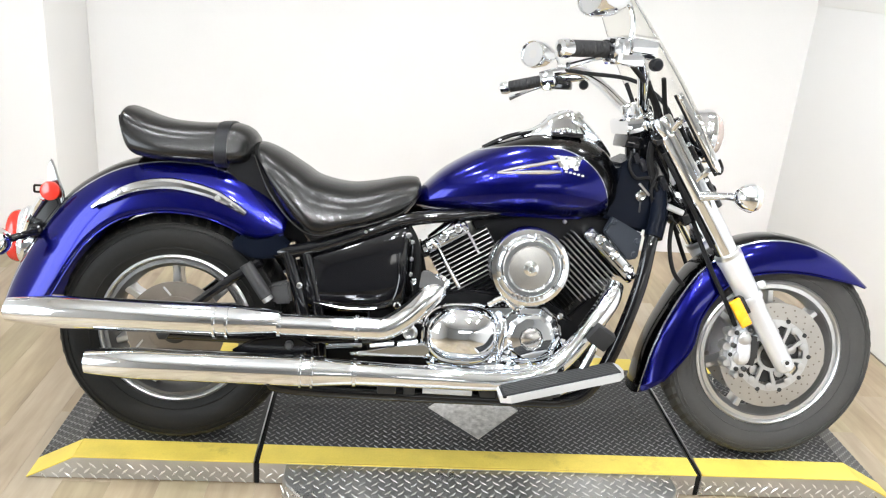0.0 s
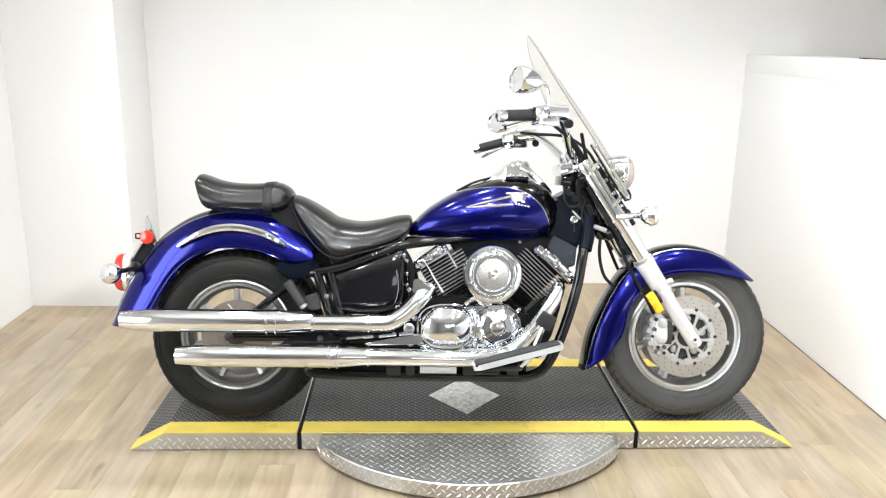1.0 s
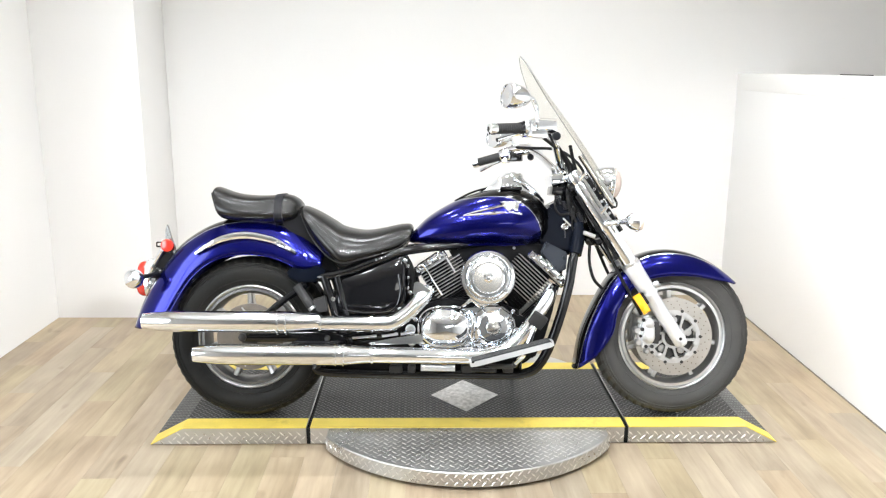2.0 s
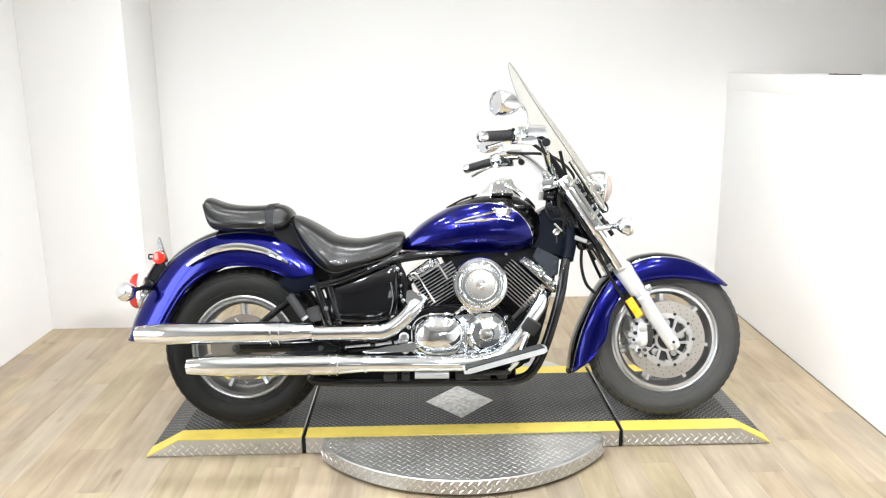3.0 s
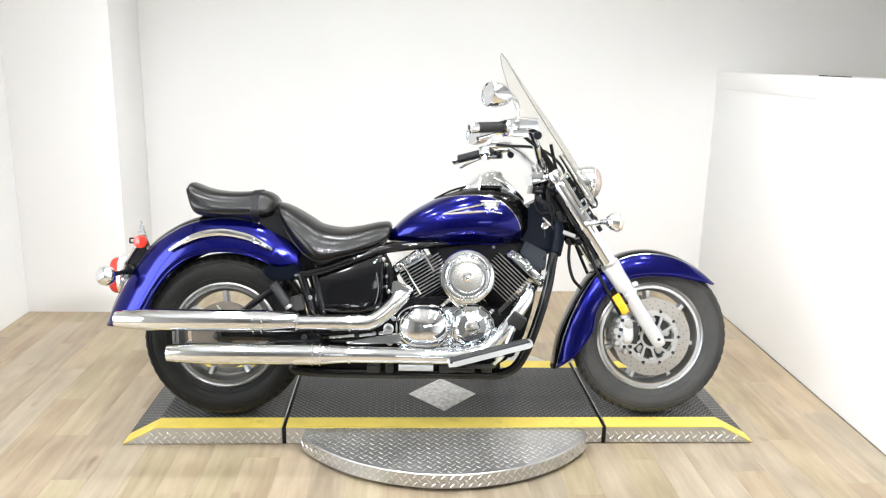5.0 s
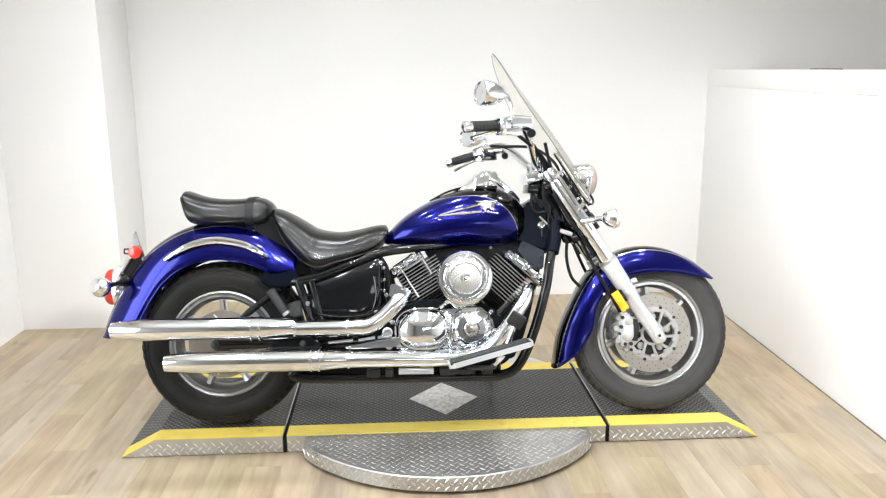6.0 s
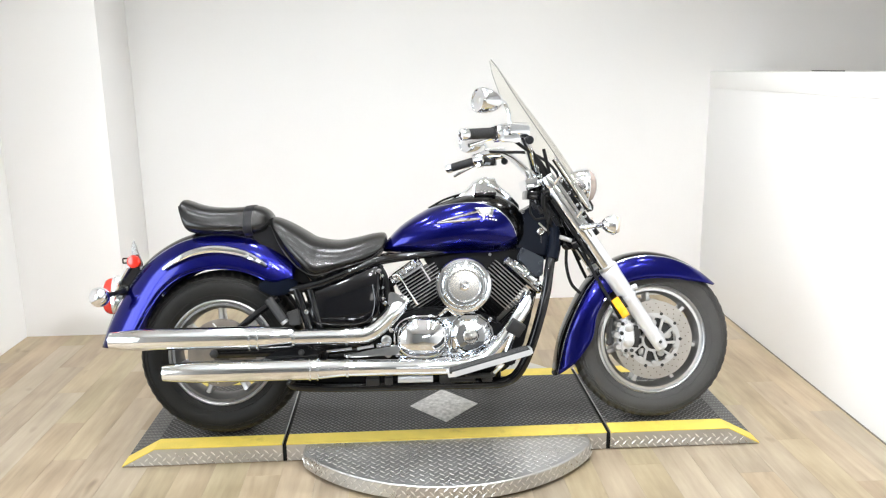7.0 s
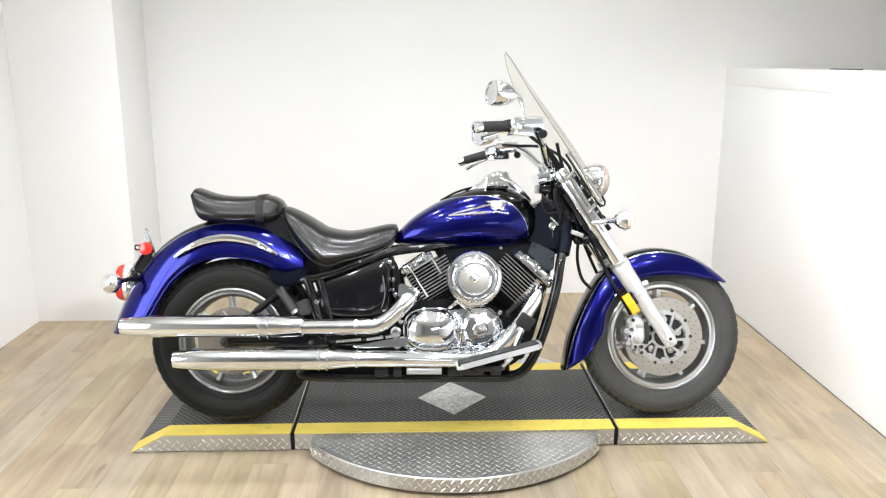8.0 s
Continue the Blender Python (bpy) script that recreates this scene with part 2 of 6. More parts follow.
def wood_material():
    m = bpy.data.materials.new("light_oak_plank")
    m.use_nodes = True
    nt = m.node_tree
    b = nt.nodes["Principled BSDF"]
    tc, info = nt.nodes.new("ShaderNodeTexCoord"), nt.nodes.new("ShaderNodeObjectInfo")
    shift = nt.nodes.new("ShaderNodeVectorMath")
    shift.operation = "MULTIPLY_ADD"
    nt.links.new(info.outputs["Random"], shift.inputs[0])
    shift.inputs[1].default_value = (37.0, 53.0, 11.0)
    nt.links.new(tc.outputs["Object"], shift.inputs[2])
    mp = nt.nodes.new("ShaderNodeMapping")
    mp.inputs["Scale"].default_value = (1.0, 0.10, 1.0)
    nt.links.new(shift.outputs[0], mp.inputs["Vector"])
    grain, broad, knots, cloud = (nt.nodes.new("ShaderNodeTexNoise") for _ in range(4))
    for n, s, d in ((grain, 60.0, 5), (broad, 15.0, 4), (knots, 9.0, 2), (cloud, 2.6, 3)):
        n.inputs["Scale"].default_value, n.inputs["Detail"].default_value = s, d
        nt.links.new(mp.outputs[0], n.inputs["Vector"])
    broad.inputs["Distortion"].default_value = 0.7
    spots = nt.nodes.new("ShaderNodeMapping")
    spots.inputs["Scale"].default_value = (1.0, 0.45, 1.0)
    nt.links.new(shift.outputs[0], spots.inputs["Vector"])
    nt.links.new(spots.outputs[0], knots.inputs["Vector"])
    nt.links.new(shift.outputs[0], cloud.inputs["Vector"])
    s1 = node_math(nt, "MULTIPLY", grain.outputs["Fac"], 0.26)
    s2 = node_math(nt, "MULTIPLY", broad.outputs["Fac"], 0.40)
    s3 = node_math(nt, "MULTIPLY", info.outputs["Random"], 0.06)
    s4 = node_math(nt, "MULTIPLY", cloud.outputs["Fac"], 0.34)
    tone = node_math(nt, "ADD", node_math(nt, "ADD", s1, s2), node_math(nt, "ADD", s3, s4))
    ramp = nt.nodes.new("ShaderNodeValToRGB")
    e = ramp.color_ramp.elements
    e[0].position, e[0].color = 0.36, (0.225, 0.178, 0.120, 1)
    e[1].position, e[1].color = 0.72, (0.455, 0.388, 0.281, 1)
    mid = e.new(0.53)
    mid.color = (0.345, 0.285, 0.197, 1)
    nt.links.new(tone, ramp.inputs[0])
    # each plank leans towards yellow, pink or grey
    own = nt.nodes.new("ShaderNodeTexWhiteNoise")
    own.noise_dimensions = "1D"
    nt.links.new(node_math(nt, "MULTIPLY", info.outputs["Random"], 91.0), own.inputs["W"])
    hue = nt.nodes.new("ShaderNodeValToRGB")
    h = hue.color_ramp.elements
    h[0].position, h[0].color = 0.0, (1.0, 0.99, 0.90, 1)
    h[1].position, h[1].color = 1.0, (0.97, 0.97, 1.03, 1)
    pink = h.new(0.55)
    pink.color = (1.04, 0.965, 0.94, 1)
    nt.links.new(own.outputs["Value"], hue.inputs[0])
    tint = nt.nodes.new("ShaderNodeMix")
    tint.data_type, tint.blend_type = "RGBA", "MULTIPLY"
    tint.inputs["Factor"].default_value = 1.0
    nt.links.new(ramp.outputs[0], tint.inputs["A"])
    nt.links.new(hue.outputs[0], tint.inputs["B"])
    dark = nt.nodes.new("ShaderNodeMapRange")
    dark.inputs["From Min"].default_value, dark.inputs["From Max"].default_value, dark.inputs["To Max"].default_value = 0.70, 0.80, 0.7
    nt.links.new(knots.outputs["Fac"], dark.inputs["Value"])
    knot = nt.nodes.new("ShaderNodeMix")
    knot.data_type = "RGBA"
    knot.inputs["B"].default_value = (0.13, 0.09, 0.055, 1)
    nt.links.new(dark.outputs[0], knot.inputs["Factor"])
    nt.links.new(tint.outputs["Result"], knot.inputs["A"])
    nt.links.new(knot.outputs["Result"], b.inputs["Base Color"])
    nt.links.new(node_math(nt, "ADD", node_math(nt, "MULTIPLY", grain.outputs["Fac"], 0.2), 0.33), b.inputs["Roughness"])
    bp = nt.nodes.new("ShaderNodeBump")
    bp.inputs["Strength"].default_value, bp.inputs["Distance"].default_value = 0.25, 0.001
    nt.links.new(grain.outputs["Fac"], bp.inputs["Height"])
    nt.links.new(bp.outputs[0], b.inputs["Normal"])
    return m


OAK = wood_material()


# ---- shape helpers ----
def part(name, bm, mats, parent=None, label="", sharp=35):
    """Links a bmesh as one mesh object, under a thing or a part."""
    if bm.faces:
        bmesh.ops.recalc_face_normals(bm, faces=bm.faces)
    limit = radians(sharp)
    for f in bm.faces:
        f.smooth = True
    for e in bm.edges:
        if len(e.link_faces) == 2 and e.calc_face_angle(0) > limit:
            e.smooth = False
    me = bpy.data.meshes.new(name)
    bm.to_mesh(me)
    bm.free()
    for m in (mats if isinstance(mats, (list, tuple)) else [mats]):
        me.materials.append(m)
    ob = new(name, me)
    if parent and parent.parent and parent.parent.parent:
        parent = parent.parent
    ob.parent = parent
    if label:
        tagged(ob, label)
    return ob


def add_rings(bm, rings, closed=True, caps=True, mat=0):
    rows = [[bm.verts.new(p) for p in r] for r in rings]
    n = len(rows[0])
    for a, b in zip(rows, rows[1:]):
        for i in range(n if closed else n - 1):
            j = (i + 1) % n
            bm.faces.new((a[i], a[j], b[j], b[i])).material_index = mat
    if caps and closed:
        bm.faces.new(rows[0]).material_index = mat
        bm.faces.new(rows[-1]).material_index = mat
    return rows


def loft(rings, closed=True, caps=True):
    bm = bmesh.new()
    add_rings(bm, rings, closed, caps)
    return bm


def smooth_path(pts, steps=6):
    """Points along a smooth line through pts, of any dimension."""
    p = [Vector(q) for q in pts]
    p = [p[0] * 2 - p[1]] + p + [p[-1] * 2 - p[-2]]
    out = []
    for i in range(1, len(p) - 2):
        for k in range(steps):
            t = k / steps
            out.append(0.5 * ((2 * p[i]) + (p[i + 1] - p[i - 1]) * t + (2 * p[i - 1] - 5 * p[i] + 4 * p[i + 1] - p[i + 2]) * t * t + (3 * p[i] - p[i - 1] - 3 * p[i + 1] + p[i + 2]) * t ** 3))
    return out + [p[-2]]


def add_tube(bm, pts, r, n=12, steps=6, mat=0, smooth=True):
    """A round bar along pts; r is one radius or one for each point."""
    rs = r if isinstance(r, (list, tuple)) else [r] * len(pts)
    rows = [Vector((*p, q)) for p, q in zip(pts, rs)]
    if smooth and len(pts) > 2:
        rows = smooth_path(rows, steps)
    line, rad = [Vector(q[:3]) for q in rows], [q[3] for q in rows]
    side = None
    rings = []
    for i, c in enumerate(line):
        d = (line[min(i + 1, len(line) - 1)] - line[max(i - 1, 0)]).normalized()
        if side is None:
            side = d.orthogonal().normalized()
        side = (side - d * side.dot(d)).normalized()
        up = d.cross(side)
        rings.append([c + (side * math.cos(a) + up * math.sin(a)) * rad[i] for a in (2 * math.pi * k / n for k in range(n))])
    add_rings(bm, rings, mat=mat)
    return bm


def tube(pts, r, n=12, steps=6, smooth=True):
    return add_tube(bmesh.new(), pts, r, n, steps, 0, smooth)


def add_lathe(bm, profile, centre, axis, n=40, squash=(1, 1), mat=0, side=None):
    """Turns (radius, height) pairs about an axis through centre."""
    a = Vector(axis).normalized()
    s = Vector(side) if side else (a.orthogonal() if abs(a.z) > 0.9 else Vector((0, 0, 1)).cross(a))
    s = (s - a * s.dot(a)).normalized()
    u = a.cross(s)
    c = Vector(centre)
    rings = []
    for r, h in profile:
        r = max(r, 0.0004)
        rings.append([c + a * h + s * (r * squash[0] * math.cos(t)) + u * (r * squash[1] * math.sin(t)) for t in (2 * math.pi * k / n for k in range(n))])
    add_rings(bm, rings, mat=mat)
    return bm


def lathe(profile, centre, axis, n=40, squash=(1, 1), side=None):
    return add_lathe(bmesh.new(), profile, centre, axis, n, squash, 0, side)


def ring_lathe(profile, centre, axis, n=48):
    """Turns a closed outline, for tyres and rims."""
    bm = bmesh.new()
    a = Vector(axis).normalized()
    s = a.orthogonal().normalized()
    u = a.cross(s)
    c = Vector(centre)
    rows = []
    for t in (2 * math.pi * k / n for k in range(n)):
        rows.append([bm.verts.new(c + a * h + (s * math.cos(t) + u * math.sin(t)) * r) for r, h in profile])
    m = len(profile)
    for k in range(n):
        p, q = rows[k], rows[(k + 1) % n]
        for i in range(m):
            j = (i + 1) % m
            bm.faces.new((p[i], p[j], q[j], q[i]))
    return bm


def add_box(bm, size, m=Matrix(), bevel=0.003, seg=2, mat=0):
    made = bmesh.ops.create_cube(bm, size=1.0)["verts"]
    for v in made:
        v.co = Vector((v.co.x * size[0], v.co.y * size[1], v.co.z * size[2]))
    faces = list({f for v in made for f in v.link_faces})
    if bevel:
        edges = list({e for v in made for e in v.link_edges})
        res = bmesh.ops.bevel(bm, geom=edges, offset=bevel, segments=seg, profile=0.6, affect="EDGES")
        faces = list({f for f in res["faces"]} | {f for f in faces if f.is_valid})
    verts = list({v for f in faces for v in f.verts})
    for v in verts:
        v.co = m @ v.co
    for f in faces:
        f.material_index = mat
    return bm


def box(size, m=Matrix(), bevel=0.003, seg=2):
    return add_box(bmesh.new(), size, m, bevel, seg)


def plate(outline, y0, y1, bevel=0.003):
    """A flat plate of the outline in x and z, between two depths."""
    bm = bmesh.new()
    add_rings(bm, [[(x, y0, z) for x, z in outline], [(x, y1, z) for x, z in outline]])
    if bevel:
        bmesh.ops.bevel(bm, geom=bm.edges[:], offset=bevel, segments=2, affect="EDGES")
    return bm


def empty(name, m, label, category, group="", kind=""):
    ob = new(name)
    ob.matrix_world = m
    ob.empty_display_size = 0.1
    return tagged(ob, label, category, group, kind)


# ---- the room ----
X_L, X_R, Y_B, Y_F, JOG_X, JOG_Y = -2.265, 1.762, 1.775, -7.4, -1.70, 1.30
LEDGE, RECESS = 1.405, 3.3


def slab(name, x0, x1, y0, y1, z0, z1, mat, label, category):
    return tagged(part(name, box((x1 - x0, y1 - y0, z1 - z0), pose((x0 + x1) / 2, (y0 + y1) / 2, (z0 + z1) / 2), 0.004), mat), label, category, kind="structure")


floor = slab("floor", X_L - 0.1, RECESS + 0.1, Y_F - 0.1, Y_B + 0.1, -0.15, -0.003, JOINT, "light oak plank floor with staggered joints", "floor")
slab("ceiling", X_L - 0.1, RECESS + 0.1, Y_F - 0.1, Y_B + 0.1, CEIL, CEIL + 0.1, CEILPAINT, "plain white painted ceiling", "ceiling")
slab("wall_north", JOG_X, RECESS, Y_B, Y_B + 0.1, -0.15, CEIL, WALLPAINT, "plain white painted back wall", "wall")
slab("wall_jog", X_L, JOG_X, JOG_Y, Y_B + 0.1, -0.15, CEIL, WALLPAINT, "white painted wall projection beside the back wall", "wall")
west = bmesh.new()
for y0, y1, z0, z1 in ((Y_F, WIN_Y - WIN_W / 2, -0.15, CEIL), (WIN_Y + WIN_W / 2, Y_B + 0.1, -0.15, CEIL), (WIN_Y - WIN_W / 2, WIN_Y + WIN_W / 2, -0.15, WIN_Z - WIN_H / 2), (WIN_Y - WIN_W / 2, WIN_Y + WIN_W / 2, WIN_Z + WIN_H / 2, CEIL)):
    add_box(west, (0.1, y1 - y0, z1 - z0), pose(X_L - 0.05, (y0 + y1) / 2, (z0 + z1) / 2), 0)
tagged(part("wall_west", west, WALLPAINT), "plain white painted side wall with a window", "wall", kind="structure")
window = empty("window_1", pose(X_L - 0.05, WIN_Y, WIN_Z), "white framed side window letting in daylight", "window", kind="structure")
for name, size, at in (("frame_bar", (0.07, WIN_W, 0.05), (0, 0, WIN_H / 2 - 0.025)), ("frame_bar", (0.07, WIN_W, 0.05), (0, 0, 0.025 - WIN_H / 2)), ("frame_bar", (0.07, 0.05, WIN_H - 0.1), (0, WIN_W / 2 - 0.025, 0)), ("frame_bar", (0.07, 0.05, WIN_H - 0.1), (0, 0.025 - WIN_W / 2, 0)), ("mullion", (0.06, 0.04, WIN_H - 0.1), (0, 0, 0))):
    part(name, box(size, pose(*at), 0.004), TRIMPAINT, window)
# unseen end wall; its opening is added for the fill light and sun
south = bmesh.new()
fx0, fx1, fz0, fz1 = FRONT_X - FRONT_W / 2, FRONT_X + FRONT_W / 2, FRONT_Z - FRONT_H / 2, FRONT_Z + FRONT_H / 2
for x0, x1, z0, z1 in ((X_L, fx0, -0.15, CEIL), (fx1, RECESS, -0.15, CEIL), (fx0, fx1, -0.15, fz0), (fx0, fx1, fz1, CEIL)):
    add_box(south, (x1 - x0, 0.1, z1 - z0), pose((x0 + x1) / 2, Y_F - 0.05, (z0 + z1) / 2), 0)
tagged(part("wall_south", south, GREYPAINT), "plain light grey unseen end wall with an added opening for light", "wall", kind="structure")
front_opening = empty("added_opening", pose(FRONT_X, Y_F - 0.05, FRONT_Z), "added unseen opening that lets in fill light and sun", "window", kind="structure")
for name, size, at in (("frame_bar", (FRONT_W, 0.07, 0.05), (0, 0, FRONT_H / 2 - 0.025)), ("frame_bar", (FRONT_W, 0.07, 0.05), (0, 0, 0.025 - FRONT_H / 2)), ("frame_bar", (0.05, 0.07, FRONT_H - 0.1), (FRONT_W / 2 - 0.025, 0, 0)), ("frame_bar", (0.05, 0.07, FRONT_H - 0.1), (0.025 - FRONT_W / 2, 0, 0)), ("mullion", (0.04, 0.06, FRONT_H - 0.1), (0, 0, 0))):
    part(name, box(size, pose(*at), 0.004), TRIMPAINT, front_opening)
# the half-height wall turns slightly outwards towards the back
half = box((0.34, 9.5, LEDGE - 0.01 + 0.15), pose(X_R + 0.17, -2.8, (LEDGE - 0.01 - 0.15) / 2), 0.004)
TURN_E = pose(X_R, Y_B, 0, 0, 0, -1.2) @ pose(-X_R, -Y_B, 0)
east = tagged(part("wall_east", half, WALLPAINT), "white half-height wall under a long ledge", "wall", kind="structure")
east.matrix_world = TURN_E
trim = tagged(part("ledge_trim", box((0.347, 9.5, 0.098), pose(X_R + 0.17, -2.8, LEDGE - 0.049), 0.004), TRIMPAINT), "white ledge board along the half-height wall", "ledge", kind="structure")
trim.matrix_world = TURN_E
# the shadow line at the wall's foot, made as a thin grey strip
gap = tagged(part("floor_shadow_gap", box((0.006, 9.5, 0.004), pose(X_R - 0.004, -2.8, 0.0022), 0.001), GAPSHADE), "thin grey strip standing in for the shadow gap between wall and floor", "trim", kind="structure")
gap.matrix_world = TURN_E
slab("wall_upper_east", RECESS, RECESS + 0.1, Y_F, Y_B + 0.1, -0.15, CEIL, WALLPAINT, "white upper wall set back behind the ledge", "wall")
# unseen block outside, added to keep the sun off the side window
slab("window_sun_blocker", X_L - 1.6, X_L - 0.1, WIN_Y - WIN_W / 2 - 0.35, WIN_Y - WIN_W / 2 - 0.15, -0.15, CEIL, GREYPAINT, "unseen grey block that keeps the sun out of the side window", "wall")

for lx, ly in LAMPS:
    lamp_body = empty("ceiling_light", pose(lx, ly, CEIL), "round white ceiling downlight with a glowing diffuser", "ceiling light", "ceiling lights")
    part("housing", lathe([(0.118, 0.0), (0.125, -0.006), (0.122, -0.03), (0.106, -0.032), (0.104, -0.02)], (0, 0, 0), (0, 0, 1), 32), TRIMPAINT, lamp_body)
    part("diffuser", lathe([(0.103, -0.020), (0.103, -0.027), (0.001, -0.029)], (0, 0, 0), (0, 0, 1), 32), DIFFUSER, lamp_body, "glowing white diffuser")

# housings for the added fill spotlights, out of view
for eye, aim, watts in FILL_SPOTS:
    m = look(eye, aim)
    spot_lamp = empty("spotlight", m, "added unseen white ceiling spotlight that brightens the lower walls", "spotlight", "ceiling spotlights")
    part("head", lathe([(0.02, 0.075), (0.045, 0.07), (0.052, 0.03), (0.052, -0.075), (0.049, -0.08), (0.047, -0.074)], (0, 0, 0), (0, 0, 1), 28), TRIMPAINT, spot_lamp)
    part("lens", lathe([(0.047, -0.072), (0.046, -0.077), (0.001, -0.078)], (0, 0, 0), (0, 0, 1), 28), DIFFUSER, spot_lamp, "glowing round lens")
    up = m.inverted() @ Vector((eye[0], eye[1], CEIL))
    part("stem", tube([(0, 0, 0.03), up], 0.011, 12), TRIMPAINT, spot_lamp)

strap = bmesh.new()
add_tube(strap, [(1.93, 0.80, LEDGE + 0.003), (1.86, 0.745, LEDGE + 0.004), (1.84, 0.67, LEDGE + 0.004), (1.86, 0.60, LEDGE + 0.004), (1.92, 0.56, LEDGE + 0.003)], 0.002, 8)
tagged(part("cable", strap, GAPBLACK), "short black cable lying on the white ledge", "cable")


# ---- the display platform ----
PY0, PY1, PZ, PCX = -0.305, 0.378, 0.07, 0.016
STRIPE = 0.082


def add_lug(bm, c, along, across, up, mat, k=1.0):
    """One raised lozenge of tread plate."""
    a, b, h = along * 0.0138 * k, across * 0.0036 * k, up * 0.0016
    low = [bm.verts.new(q) for q in (c - a, c + b, c + a, c - b)]
    t = [bm.verts.new(q) for q in (c - a * 0.62 + h, c + b * 0.45 + h, c + a * 0.62 + h, c - b * 0.45 + h)]
    for i in range(4):
        j = (i + 1) % 4
        bm.faces.new((low[i], low[j], t[j], t[i])).material_index = mat
    bm.faces.new(t).material_index = mat


def lug_field(bm, origin, ux, uy, wide, deep, step, keep, mat):
    """Columns of slanting lugs, each column set against the next, on the plane of ux and uy."""
    up = ux.cross(uy)
    k = step / 0.0172
    for i in range(int(wide / step)):
        s = 1 if i % 2 else -1
        d = (ux + uy * s).normalized()
        for j in range(int(deep / (2 * step)) + 1):
            v = (2 * j + (1.5 if i % 2 else 0.5)) * step
            if v < deep - 0.3 * step:
                c = origin + ux * ((i + 0.5) * step) + uy * v
                if keep(c):
                    add_lug(bm, c, d, up.cross(d), up, mat, k)


def platform_piece(name, x0, x1, ramp0, ramp1, label):
    """A tread-plate deck piece; ramp0 and ramp1 are the lengths of its sloping ends."""
    thing = empty(name, pose(0, 0, 0), label, "platform", "platform deck pieces")
    prof = [(x0, 0.004)] + ([(x0 + ramp0, PZ)] if ramp0 else [(x0, PZ)]) + ([(x1 - ramp1, PZ)] if ramp1 else [(x1, PZ)]) + [(x1, 0.004)]
    part("body", plate(prof, PY0 + 0.001, PY1 - 0.001, 0.0015), TREADALU, thing)
    z_at = lambda x: PZ if x0 + ramp0 <= x <= x1 - ramp1 else 0.004 + (PZ - 0.004) * ((x - x0) / ramp0 if x < x0 + ramp0 else (x1 - x) / ramp1)
    spans = [(max(x0, x0 + ramp0), x1 - ramp1, Vector((1, 0, 0)))]
    if ramp0:
        spans.append((x0, x0 + ramp0, Vector((ramp0, 0, PZ - 0.004)).normalized()))
    if ramp1:
        spans.append((x1 - ramp1, x1, Vector((ramp1, 0, 0.004 - PZ)).normalized()))
    deck, lines = bmesh.new(), {0: bmesh.new(), 1: bmesh.new()}
    for a, b, ux in spans:
        up = ux.cross(Vector((0, 1, 0)))
        pa, pb = Vector((a, 0, z_at(a))), Vector((b, 0, z_at(b)))
        for bm, y0, y1, mat in ((deck, PY0 + STRIPE, PY1 - STRIPE, 0), (lines[0], PY0 - 0.002, PY0 + STRIPE, 0), (lines[1], PY1 - STRIPE, PY1 + 0.002, 0)):
            q = [p + Vector((0, y, 0)) + up * h for h in (0.0, 0.0035) for p, y in ((pa, y0), (pb, y0), (pb, y1), (pa, y1))]
            v = [bm.verts.new(p) for p in q]
            for f in ((0, 1, 5, 4), (1, 2, 6, 5), (2, 3, 7, 6), (3, 0, 4, 7), (4, 5, 6, 7)):
                bm.faces.new([v[k] for k in f])
            length = (pb - pa).length
            inlay = lambda c: name != "platform_deck" or abs(c.x - 0.02) / 0.142 + abs(c.y) / 0.165 > 1.03
            if bm is deck:
                lug_field(bm, pa + Vector((0, y0, 0)) + up * 0.0035, ux, Vector((0, 1, 0)), length, y1 - y0, 0.0128, inlay, 1)
    part("deck_plate", deck, [TREADDARK, LUGDARK], thing, "dark grey tread plate", 20)
    part("edge_stripe", lines[0], [YELLOW, YELLOW], thing, "yellow painted edge stripe", 20)
    part("edge_stripe", lines[1], [YELLOW, YELLOW], thing, "yellow painted edge stripe", 20)
    face = bmesh.new()
    lug_field(face, Vector((x0, PY0 - 0.0005, 0.004)), Vector((1, 0, 0)), Vector((0, 0, 1)), x1 - x0, PZ - 0.006, 0.0165,
              lambda c: c.z < z_at(c.x) - 0.010 and not (name == "platform_deck" and abs(c.x - PCX) < 0.53), 0)
    tagged(part("edge_tread", face, LUGALU, thing, "bright raised tread on the side", 20), kind="stuff")
    return thing


platform_piece("platform_ramp", -1.205, -0.608, 0.125, 0, "dark tread-plate platform end with a short ramp and yellow edges")
deck = platform_piece("platform_deck", -0.592, 0.630, 0, 0, "dark tread-plate platform deck with yellow edges and silver inlay")
platform_piece("platform_ramp", 0.646, 1.232, 0, 0.125, "dark tread-plate platform end with a short ramp and yellow edges")
rhomb = [(0.02 + 0.142 * a, 0.165 * b) for a, b in ((-1, 0), (0, -1), (1, 0), (0, 1))]
bm = loft([[(x, y, PZ + h) for x, y in rhomb] for h in (0.002, 0.0052)])
part("inlay", bm, INLAY, deck, "brushed silver diamond inlay")
for sx, lip_x in ((-0.600, -0.606), (0.638, 0.644)):
    strip = part("joint_strip", box((0.013, PY1 - PY0 - 0.004, PZ - 0.006), pose(sx, (PY0 + PY1) / 2, PZ / 2), 0.001), GAPBLACK)
    tagged(strip, "black gap strip between platform pieces", "joint strip", "platform joints")
    part("lip", box((0.0035, PY1 - PY0 - 0.01, 0.006), pose(lip_x, (PY0 + PY1) / 2, PZ + 0.003), 0.001), ALU, strip, "bright metal lip")

